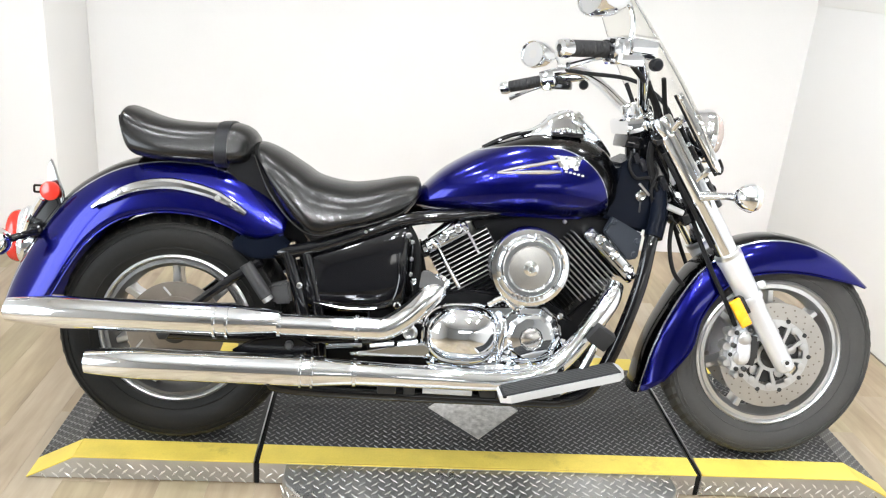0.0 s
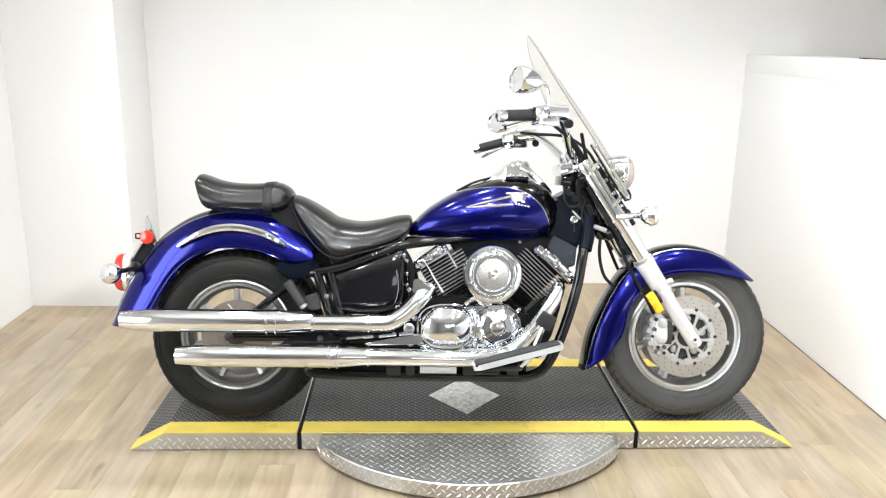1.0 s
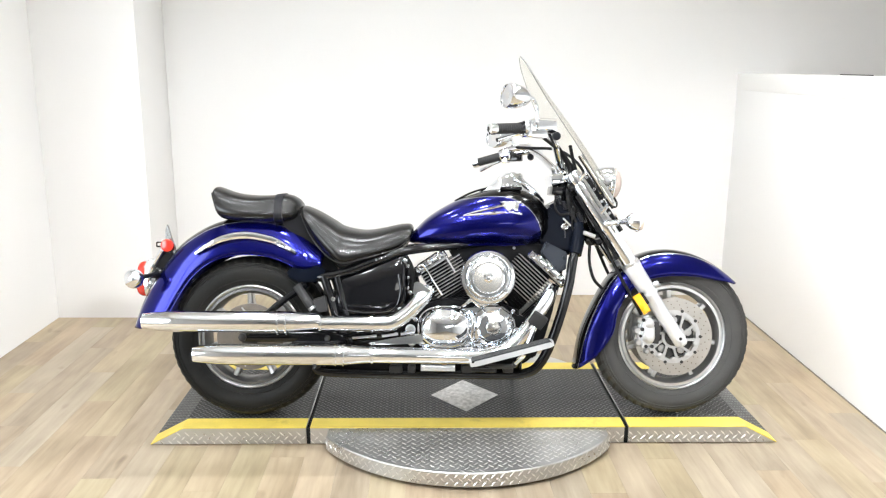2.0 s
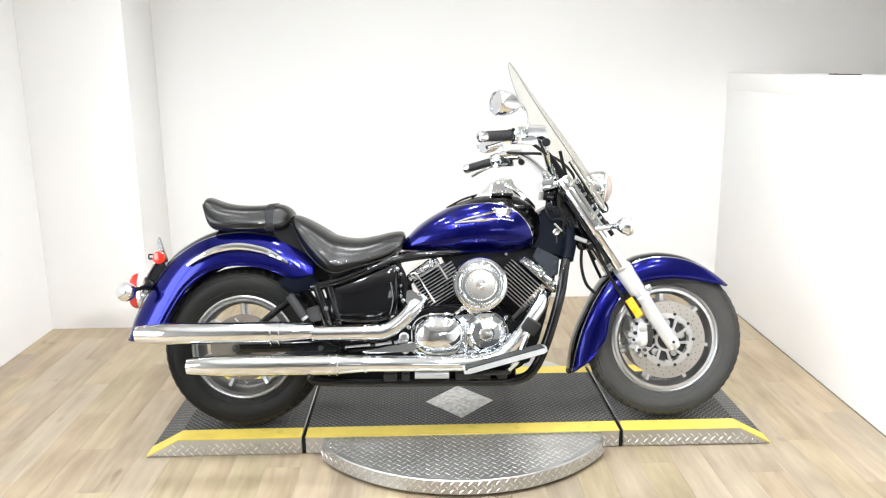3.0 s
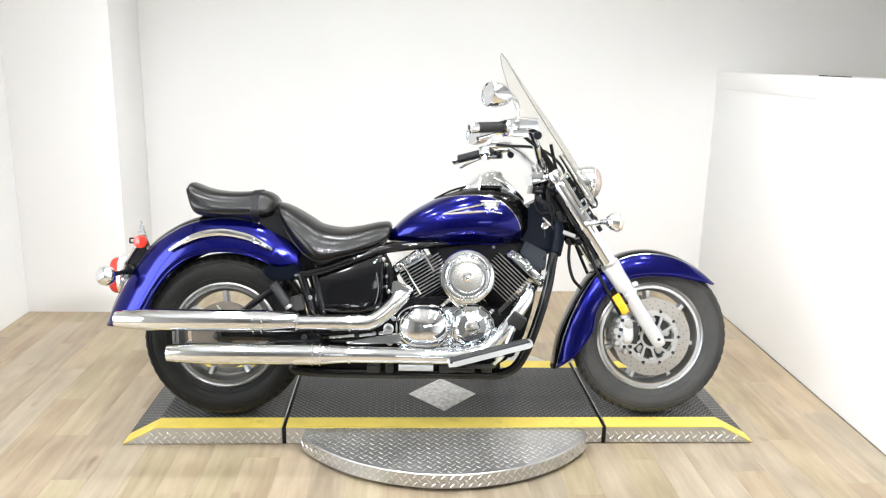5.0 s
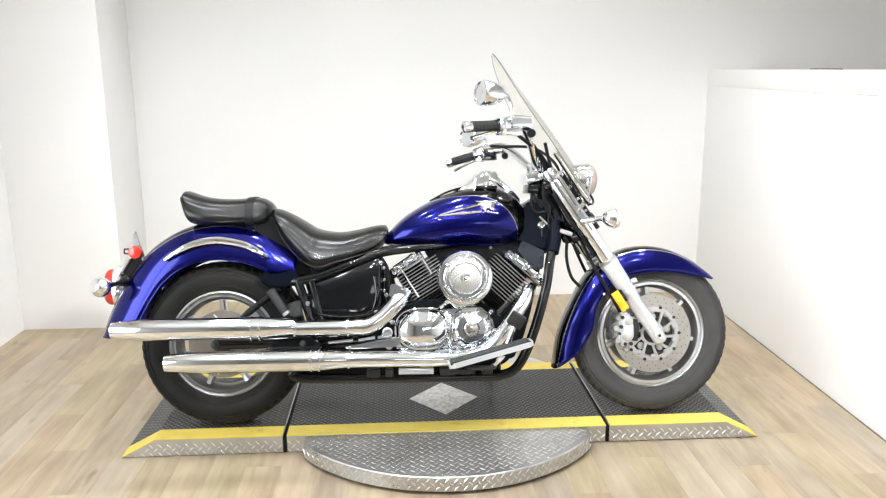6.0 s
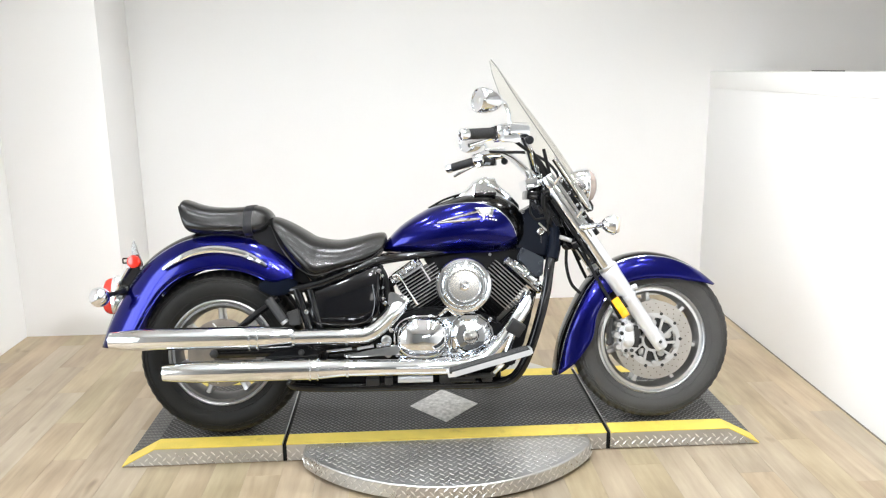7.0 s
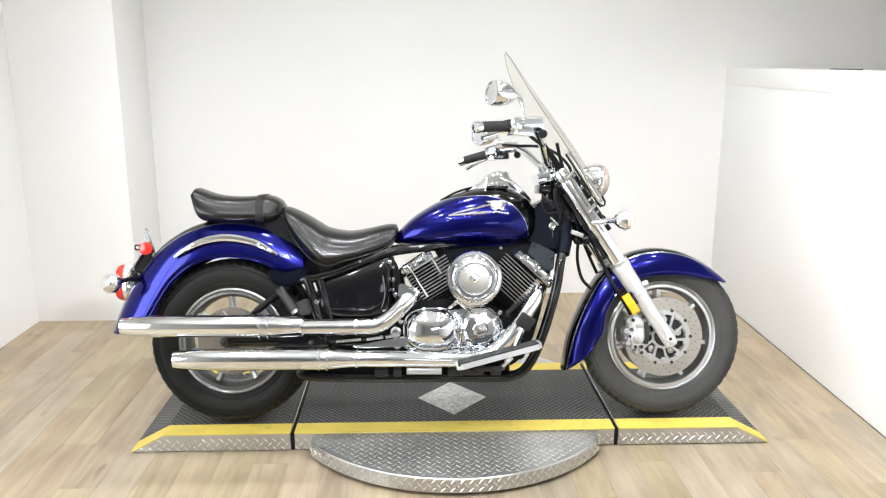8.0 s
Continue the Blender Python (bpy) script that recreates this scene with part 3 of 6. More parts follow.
# round turntable plate under the deck
table = empty("turntable_disc", pose(PCX, 0, 0), "round bright tread-plate turntable disc under the platform", "turntable")
RT, FLAT = 0.656, 0.540


def disc_ring(r, z):
    return [(max(-FLAT * r / RT, min(FLAT * r / RT, r * math.cos(t))), r * math.sin(t), z) for t in (2 * math.pi * k / 128 for k in range(128))]


part("base_ring", loft([disc_ring(RT - 0.03, 0.001), disc_ring(RT - 0.03, 0.016)]), GAPBLACK, table, "black base under the disc")
bm = loft([disc_ring(RT - 0.004, 0.011), disc_ring(RT, 0.014), disc_ring(RT - 0.002, PZ - 0.008), disc_ring(RT - 0.006, PZ - 0.004)])
part("disc_body", bm, TREADALU, table)
bm = bmesh.new()
lug_field(bm, Vector((-0.56, -0.68, PZ - 0.004)), Vector((1, 0, 0)), Vector((0, 1, 0)), 1.12, 0.40, 0.0172, lambda c: c.xy.length < RT - 0.018 and abs(c.x) < FLAT - 0.018, 0)
tagged(part("disc_tread", bm, LUGALU, table, "raised bright tread pattern", 20), kind="stuff")
bm = bmesh.new()
for k in range(126):
    t = math.pi * (1.0 + (k + 0.5) / 126)
    if abs(RT * math.cos(t)) < FLAT:
        for z in ((0.024, 0.054) if k % 2 else (0.039,)):
            n = Vector((math.cos(t), math.sin(t), 0))
            tang = Vector((-math.sin(t), math.cos(t), 0))
            d = (tang + Vector((0, 0, 1 if k % 2 else -1))).normalized()
            add_lug(bm, n * (RT - 0.0005) + Vector((0, 0, z)), d, n.cross(d), n, 0, 0.95)
tagged(part("rim_tread", bm, LUGALU, table, "raised bright tread on the rim", 20), kind="stuff")


# ---- the motorcycle: x forwards, y to its left, z up, leaning on its side stand ----
bike = empty("motorcycle", pose(0, -0.18, PZ + 0.004, -11.0), "blue and black cruiser motorcycle with chrome, leaning on its stand", "motorcycle")


def mpart(name, bm, mats, label="", parent=None, sharp=35):
    return part(name, bm, mats, parent or bike, label, sharp)


def wheel(name, cx, cz, r_tyre, half_w, r_lip, disc_r, disc_ys, rubber, label, disc_mat=STEEL, drilled=True, lip=0.0262, barrel=None):
    """Cast seven-spoke wheel with tyre and brake discs."""
    c, ax = (cx, 0, cz), (0, 1, 0)
    w = half_w * 0.72
    outer = [(r_lip, -w), (r_lip - 0.006, -w - 0.004), (r_lip - 0.011, -w), (r_lip - 0.013, -w + 0.006), (r_lip - 0.024, -w + 0.005), (r_lip - 0.027, -w + 0.014), (r_lip - 0.036, -w + 0.03), (r_lip - 0.038, w - 0.03), (r_lip - 0.024, w - 0.008), (r_lip - 0.011, w), (r_lip - 0.006, w + 0.004), (r_lip, w)]
    bm = ring_lathe(outer, c, ax, 72)
    # faces inside the lip take the metal with painted-in shade
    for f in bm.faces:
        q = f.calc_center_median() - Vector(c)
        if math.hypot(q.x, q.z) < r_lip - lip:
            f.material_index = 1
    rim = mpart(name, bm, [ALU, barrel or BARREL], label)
    h, rt = half_w, r_tyre
    prof = [(r_lip - 0.004, -w + 0.006), (r_lip + 0.012, -w - 0.008), (r_lip + 0.03, -h * 0.93), (r_lip + (rt - r_lip) * 0.44, -h), (r_lip + (rt - r_lip) * 0.56, -h * 0.995), (rt - 0.03, -h * 0.94), (rt - 0.013, -h * 0.78), (rt - 0.004, -h * 0.45), (rt, 0)]
    prof += [(a, -b) for a, b in reversed(prof[:-1])]
    part("tyre", ring_lathe(prof, c, ax, 96), rubber, rim, "black road tyre with dusty tread")
    for r, y in ((r_lip + 0.020, h * 0.875), (r_lip + (rt - r_lip) * 0.66, h * 0.985), (rt - 0.024, h * 0.915)):
        for sy in (-1, 1):
            part("sidewall_ridge", ring_lathe([(r + 0.0022, sy * (y - 0.002)), (r + 0.0012, sy * (y + 0.0016)), (r - 0.0012, sy * (y + 0.0016)), (r - 0.0022, sy * (y - 0.002))], c, ax, 96), rubber, rim)
    tread = bmesh.new()
    for k in range(54):
        for s in (-1, 1):
            t = 2 * math.pi * (k + (0.5 if s > 0 else 0)) / 54
            e = Vector((math.cos(t), 0, math.sin(t)))
            f = Vector((-math.sin(t), 0, math.cos(t)))
            pts = [(rt - 0.0207, h * 0.885, 0.0), (rt - 0.0104, h * 0.70, 0.004), (rt - 0.0041, h * 0.46, 0.012), (rt - 0.0014, h * 0.18, 0.022)]
            rows = []
            for r, y, sk in pts:
                base = Vector(c) + e * (r + 0.0005) + Vector((0, s * y, 0)) + f * sk
                rows.append([base - f * 0.0066, base + f * 0.0066, base + f * 0.0054 + e * 0.0009, base - f * 0.0054 + e * 0.0009])
            add_rings(tread, rows)
    tagged(part("tread", tread, TREADDUST, rim, "slanted tread blocks", 30), kind="stuff")
    for k in range(7):
        t = radians(93 + k * 360 / 7)
        e, f = Vector((math.cos(t), 0, math.sin(t))), Vector((-math.sin(t), 0, math.cos(t)))
        rings = []
        for r, hw, y0, y1 in ((0.045, 0.020, -0.026, 0.026), (0.10, 0.0145, -0.024, 0.022), (0.15, 0.0105, -0.026, 0.022), (r_lip - 0.034, 0.0105, -w * 0.55, w * 0.55)):
            m = Vector(c) + e * r
            rings.append([m + f * a + Vector((0, b, 0)) for a, b in ((-hw, y1), (-hw, y0 + 0.006), (-hw * 0.6, y0), (hw * 0.6, y0), (hw, y0 + 0.006), (hw, y1))])
        part("spoke", loft(rings), ALU, rim)
    part("hub", lathe([(0.02, -0.075), (0.036, -0.072), (0.04, -0.05), (0.052, -0.035), (0.052, 0.035), (0.04, 0.05), (0.036, 0.072), (0.02, 0.075)], c, ax), DARKMETAL, rim)
    for y in disc_ys:
        ri = disc_r * 0.66
        d = part("brake_disc", ring_lathe([(disc_r, y - 0.0025), (disc_r, y + 0.0025), (ri, y + 0.0025), (ri, y - 0.0025)], c, ax, 72), disc_mat, rim, "drilled steel brake disc" if drilled else "heat-browned rear brake plate")
        holes = bmesh.new()
        for k in range(24 if drilled else 0):
            for q in range(3):
                t = 2 * math.pi * (k + q * 0.33) / 24
                rr = ri + (disc_r - ri) * (0.24 + 0.26 * q)
                add_lathe(holes, [(0.0026, -0.0033), (0.0026, 0.0033)], (cx + rr * math.cos(t), y, cz + rr * math.sin(t)), ax, 8)
        if drilled:
            tagged(part("drilling", holes, DRUMBROWN, d), kind="stuff")
        else:
            holes.free()
            for k in range(7):
                t = 2 * math.pi * k / 7
                m = pose(cx + 0.106 * math.cos(t), y - 0.0035, cz + 0.106 * math.sin(t), 0, -math.degrees(t) - 28, 0)
                part("plate_slot", box((0.030, 0.003, 0.0055), m, 0.0012, 1), ALU, d, "bright slot in the brake plate")
            part("back_plate", lathe([(ri, -0.004), (ri, 0.004), (0.03, 0.008)], (cx, y, cz), ax, 48), disc_mat, d)
        part("carrier_ring", ring_lathe([(ri + 0.004, y - 0.005), (ri + 0.004, y + 0.005), (ri - 0.013, y + 0.005), (ri - 0.013, y - 0.005)], c, ax, 48), ALU if drilled else disc_mat, d)
        part("carrier_hub", ring_lathe([(0.047, y - 0.006), (0.047, y + 0.006), (0.036, y + 0.006), (0.036, y - 0.006)], c, ax, 40), ALU if drilled else disc_mat, d)
        if drilled:
            for k in range(10):
                t = 2 * math.pi * k / 10
                part("disc_rivet", lathe([(0.0065, -0.0065), (0.0065, 0.0065)], (cx + (ri + 0.004) * math.cos(t), y, cz + (ri + 0.004) * math.sin(t)), ax, 10), DARKMETAL, d)
        if drilled:
            part("hub_flange", lathe([(0.086, -0.003), (0.086, 0.003), (0.05, 0.006)], (cx, y * 0.72, cz), ax, 40), DARKMETAL, d, "dark hub flange behind the disc")
            for k in range(5):
                t = 2 * math.pi * (k + 0.2) / 5
                part("flange_window", lathe([(0.015, -0.001), (0.015, 0.004), (0.009, 0.006)], (cx + 0.064 * math.cos(t), y * 0.72 + (0.002 if y > 0 else -0.002), cz + 0.064 * math.sin(t)), (0, 1 if y > 0 else -1, 0), 14), ALU, d)
            for k in range(10):
                t = 2 * math.pi * (k + 0.5) / 10
                part("carrier_boss", lathe([(0.011, -0.0062), (0.011, 0.0062), (0.005, 0.0075)], (cx + (ri - 0.010) * math.cos(t), y, cz + (ri - 0.010) * math.sin(t)), (0, 1 if y > 0 else -1, 0), 12), ALU, d)
        for k in range(10 if drilled else 0):
            t = 2 * math.pi * (k + 0.4) / 10
            e, f = Vector((math.cos(t), 0, math.sin(t))), Vector((-math.sin(t), 0, math.cos(t)))
            rows = []
            for r, hw, sk in ((0.036, 0.008, 0.0), (0.055, 0.0045, 0.008), (ri - 0.008, 0.0075, 0.024)):
                q = Vector(c) + e * r + f * sk
                rows.append([q + f * a + Vector((0, y + g, 0)) for a, g in ((-hw, -0.004), (hw, -0.004), (hw, 0.004), (-hw, 0.004))])
            part("carrier_arm", loft(rows), ALU, d)
    return rim


front = wheel("front_wheel", 0.835, 0.318, 0.313, 0.064, 0.215, 0.154, (-0.062, 0.062), GREYRUBBER, "cast silver front wheel with seven spokes and twin discs")
rear = wheel("rear_wheel", -0.833, 0.318, 0.314, 0.080, 0.204, 0.130, (-0.055,), RUBBER, "cast silver rear wheel with seven spokes", DRUMBROWN, False, 0.0132, SHADEDRIM)


# fenders
def fender(name, tops, sides, hw, mat, label):
    tops, sides = smooth_path([(a, 0, b) for a, b in tops], 5), smooth_path([(a, 0, b) for a, b in sides], 5)
    arc = [(math.sin(a) ** 0.66, 1 - math.cos(a) ** 0.80) for a in (radians(80 * k / 16) for k in range(17))]
    arc = [(w / arc[-1][0], d / arc[-1][1]) for w, d in arc]
    rings = []
    for t, s in zip(tops, sides):
        row = [t + (s - t) * d + Vector((0, -hw * w, 0)) for w, d in reversed(arc)]
        row += [t + (s - t) * d + Vector((0, hw * w, 0)) for w, d in arc[1:]]
        rings.append(row)
    bm = loft(rings, False, False)
    ob = mpart(name, bm, mat, label, None, 60)
    mod = ob.modifiers.new("thick", "SOLIDIFY")
    mod.thickness, mod.offset = 0.004, -1
    bead = bmesh.new()
    for flip in (0, -1):
        add_tube(bead, [r[flip] for r in rings], 0.0024, 8, smooth=False)
    part("edge_bead", bead, mat, ob)
    return ob


fender("rear_fender", [(-1.288, 0.356), (-1.254, 0.455), (-1.198, 0.56), (-1.118, 0.668), (-1.03, 0.735), (-0.945, 0.772), (-0.855, 0.787), (-0.76, 0.783), (-0.68, 0.763), (-0.605, 0.725), (-0.535, 0.66)],
       [(-1.195, 0.356), (-1.14, 0.40), (-1.095, 0.475), (-1.045, 0.55), (-0.985, 0.603), (-0.92, 0.632), (-0.84, 0.643), (-0.755, 0.635), (-0.685, 0.612), (-0.62, 0.582), (-0.548, 0.60)], 0.122, REARPAINT, "deep rear fender in blue lacquer with a black crown")
fender("front_fender", [(0.446, 0.183), (0.468, 0.313), (0.513, 0.427), (0.58, 0.545), (0.648, 0.604), (0.717, 0.645), (0.808, 0.662), (0.901, 0.650), (0.985, 0.615), (1.045, 0.572), (1.087, 0.533)],
       [(0.515, 0.235), (0.585, 0.330), (0.605, 0.420), (0.645, 0.490), (0.690, 0.533), (0.745, 0.552), (0.820, 0.562), (0.900, 0.560), (0.970, 0.550), (1.030, 0.540), (1.065, 0.530)], 0.088, FRONTPAINT, "long front fender in blue lacquer with a black crown")
for s in (-1, 1):
    pts = [(-1.025, 0.646), (-0.985, 0.672), (-0.915, 0.704), (-0.828, 0.716), (-0.735, 0.699), (-0.682, 0.674), (-0.645, 0.65)]
    rail = mpart("fender_rail", tube([(x, s * (0.127 + 0.004 * (i % 6 > 0)), z) for i, (x, z) in enumerate(pts)], [0.006, 0.010, 0.014, 0.0155, 0.014, 0.011, 0.007], 10), CHROME, "curved chrome rail on the fender side")
    for x, z in ((-0.955, 0.69), (-0.712, 0.688)):
        part("bolt", lathe([(0.008, 0), (0.008, 0.006), (0.005, 0.009)], (x, s * 0.144, z), (0, s, 0), 12), ALU, rail)


# seats
def cushion(sections, power=2.6, n=28):
    rings = []
    for x, zt, zb, hw in smooth_path(sections, 5):
        c, h = (zt + zb) / 2, max(0.003, (zt - zb) / 2)
        ring = []
        for t in (2 * math.pi * k / n for k in range(n)):
            a, b = math.cos(t), math.sin(t)
            y = abs(a) ** (2 / power) * (1 if a > 0 else -1)
            z = abs(b) ** (2 / power) * (1 if b > 0 else -1)
            ring.append((x, hw * y * (1 - 0.10 * z), c + h * z - (0.012 * y * y if b > 0 else 0)))
        rings.append(ring)
    return loft(rings)


seat = mpart("rider_seat", cushion([(-0.642, 0.828, 0.806, 0.07), (-0.615, 0.832, 0.765, 0.12), (-0.565, 0.812, 0.680, 0.155), (-0.505, 0.777, 0.602, 0.175), (-0.462, 0.752, 0.566, 0.18), (-0.385, 0.738, 0.598, 0.175), (-0.315, 0.746, 0.622, 0.155), (-0.250, 0.760, 0.648, 0.125), (-0.207, 0.762, 0.695, 0.10), (-0.195, 0.748, 0.722, 0.08)]), LEATHER, "black vinyl rider seat, deeply dished", None, 60)
part("seat_base", plate([(-0.725, 0.782), (-0.645, 0.812), (-0.60, 0.760), (-0.48, 0.640), (-0.43, 0.590), (-0.50, 0.572), (-0.56, 0.590), (-0.62, 0.690), (-0.69, 0.745)], -0.085, 0.085, 0.004), FINBLACK, seat, "black base under the seat")
pts = [(-0.63, -0.098, 0.80), (-0.585, -0.148, 0.715), (-0.52, -0.176, 0.640), (-0.460, -0.186, 0.612), (-0.385, -0.18, 0.630), (-0.315, -0.158, 0.648), (-0.25, -0.128, 0.672), (-0.21, -0.1, 0.71)]
for s in (1, -1):
    part("piping", tube([(x, y * s, z) for x, y, z in pts], 0.003, 6), LEATHER, seat)
pad = mpart("passenger_seat", cushion([(-0.974, 0.896, 0.872, 0.085), (-0.964, 0.906, 0.838, 0.108), (-0.944, 0.902, 0.786, 0.122), (-0.90, 0.886, 0.772, 0.130), (-0.85, 0.876, 0.768, 0.133), (-0.78, 0.873, 0.766, 0.131), (-0.69, 0.877, 0.766, 0.12), (-0.652, 0.864, 0.774, 0.10), (-0.634, 0.846, 0.79, 0.07)], 3.4), LEATHER, "black vinyl passenger seat pad", None, 60)
part("strap", cushion([(-0.727, 0.8795, 0.759, 0.1305), (-0.712, 0.8810, 0.758, 0.1295), (-0.697, 0.8815, 0.759, 0.1265)], 3.4), PLASTIC, pad, "dark strap across the pad")

# fuel tank
tank_rows = [(-0.212, 0.708, 0.690, 0.045), (-0.19, 0.738, 0.683, 0.072), (-0.125, 0.798, 0.676, 0.106), (-0.015, 0.860, 0.672, 0.136), (0.10, 0.898, 0.671, 0.152), (0.19, 0.906, 0.671, 0.154), (0.262, 0.890, 0.676, 0.140), (0.308, 0.860, 0.690, 0.112), (0.335, 0.820, 0.715, 0.075), (0.346, 0.785, 0.745, 0.03)]


def tank_half_width(x, z):
    rows = smooth_path(tank_rows, 8)
    r = min(rows, key=lambda q: abs(q[0] - x))
    zc, h = r[2] + (r[1] - r[2]) * 0.40, (r[1] - r[2])
    k = (z - zc) / (h * (0.60 if z > zc else 0.40))
    return r[3] * max(0.0, 1 - abs(k) ** 2.3) ** (1 / 2.3)


rings = []
for x, zt, zb, hw in smooth_path(tank_rows, 8):
    zc = zb + (zt - zb) * 0.40
    ring = []
    for t in (2 * math.pi * k / 56 for k in range(56)):
        a, b = math.cos(t), math.sin(t)
        y = abs(a) ** (2 / 2.3) * (1 if a > 0 else -1)
        z = abs(b) ** (2 / 2.3) * (1 if b > 0 else -1)
        ring.append((x, hw * y, zc + z * ((zt - zc) if b > 0 else (zc - zb))))
    rings.append(ring)
tank = mpart("fuel_tank", loft(rings), TANKPAINT, "teardrop fuel tank, blue sides and black crown", None, 70)
bm = bmesh.new()
for s in (-1, 1):
    add_tube(bm, [(x, s * (tank_half_width(x, 0.682) + 0.001), 0.681 + max(0, x - 0.2) ** 2 * 1.6) for x in (-0.185, -0.10, 0.0, 0.10, 0.20, 0.27, 0.31)], 0.0045, 8)
part("seam", bm, TANKPAINT, tank, "rolled lower seam")
bm = bmesh.new()
spine = [(-0.01, 0.863, 0.012), (0.06, 0.895, 0.026), (0.112, 0.918, 0.042), (0.150, 0.950, 0.050), (0.188, 0.966, 0.052), (0.222, 0.957, 0.046), (0.256, 0.928, 0.036), (0.290, 0.898, 0.026), (0.325, 0.856, 0.010)]


def tank_top(x):
    return min(smooth_path(tank_rows, 8), key=lambda q: abs(q[0] - x))[1]


add_rings(bm, [[(x, hw * a, (z - 0.014 + 0.016 * b) if b >= 0 else min(z - 0.03, tank_top(x) - 0.012)) for a, b in ((-1, 0.0), (-0.85, 0.55), (-0.4, 0.95), (0.4, 0.95), (0.85, 0.55), (1, 0.0), (1.1, -1.0), (-1.1, -1.0))] for x, z, hw in smooth_path(spine, 5)])
console = part("console", bm, CHROME, tank, "chrome console along the tank top")
part("speedometer", lathe([(0.050, -0.022), (0.053, -0.010), (0.048, 0.001), (0.042, 0.004), (0.040, 0.003), (0.018, 0.006), (0.001, 0.007)], (0.188, 0, 0.955), (-0.16, 0, 1), 36), CHROME, console, "round chrome-rimmed speedometer")
bm = bmesh.new()
for k in range(5):
    add_box(bm, (0.011, 0.014, 0.013), pose(0.158 + 0.014 * k, -0.064, 0.914 - 0.002 * abs(k - 2)), 0.003)
part("console_switches", bm, CHROME, console)
part("switch_base", box((0.085, 0.022, 0.012), pose(0.186, -0.066, 0.901), 0.003), BLACK, console)
bm = bmesh.new()
for s in (-1, 1):
    add_tube(bm, [(x, s * 0.028 * (1 if x > 0.02 else 0.6), z) for x, z in ((-0.03, 0.853), (0.03, 0.884), (0.09, 0.902), (0.14, 0.909))], 0.004, 8)
part("console_edge", bm, BLACK, console)


def on_tank(x, z, s, lift=0.0):
    return Vector((x, s * (tank_half_width(x, z) + lift), z))


for s in (-1, 1):
    # a plain winged badge in bright metal
    bm = bmesh.new()
    for blade in ([(-0.004, 0.795, 0.0015), (0.03, 0.805, 0.0035), (0.066, 0.814, 0.0045), (0.105, 0.823, 0.0045), (0.141, 0.832, 0.005), (0.156, 0.836, 0.004)],
                  [(-0.004, 0.793, 0.0015), (0.035, 0.797, 0.0045), (0.08, 0.801, 0.006), (0.12, 0.804, 0.0065), (0.158, 0.807, 0.004)]):
        add_tube(bm, [on_tank(x, z, s, 0.0005) for x, z, r in blade], [r for x, z, r in blade], 8)
    badge = part("badge", bm, CHROME, tank, "winged bright-metal badge, plain shape")
    for outline in ([(0.136, 0.847), (0.222, 0.847), (0.218, 0.842), (0.142, 0.841)], [(0.144, 0.841), (0.157, 0.841), (0.166, 0.820), (0.154, 0.820)], [(0.198, 0.841), (0.214, 0.841), (0.204, 0.820), (0.192, 0.820)], [(0.154, 0.822), (0.204, 0.822), (0.202, 0.817), (0.156, 0.817)]):
        face = [on_tank(x, z, s, 0.0005) for x, z in outline]
        part("wing_plate", loft([face, [q + Vector((0, s * 0.0035, 0.001)) for q in face]]), BRACKET, badge)
    for bx in (0.160, 0.188):
        face = [on_tank(x, z, s, 0.0006) for x, z in ((bx - 0.006, 0.842), (bx + 0.008, 0.842), (bx + 0.016, 0.812), (bx + 0.004, 0.812))]
        part("slanted_bar", loft([face, [q + Vector((0, s * 0.004, 0.001)) for q in face]]), SATIN, badge)
    c = on_tank(0.180, 0.832, s)
    part("medallion", lathe([(0.0105, -0.004), (0.0105, 0.004), (0.0085, 0.005), (0.0075, 0.003), (0.001, 0.004)], c, (0, s, 0.35), 20), SATIN, badge)
    for k in range(5):
        c = on_tank(0.172 + 0.0112 * k, 0.8085 - 0.0022 * k, s, 0.001)
        part("lettering_bar", box((0.0075, 0.003, 0.0060), Matrix.Translation(c), 0.0008, 1), SATIN, badge)

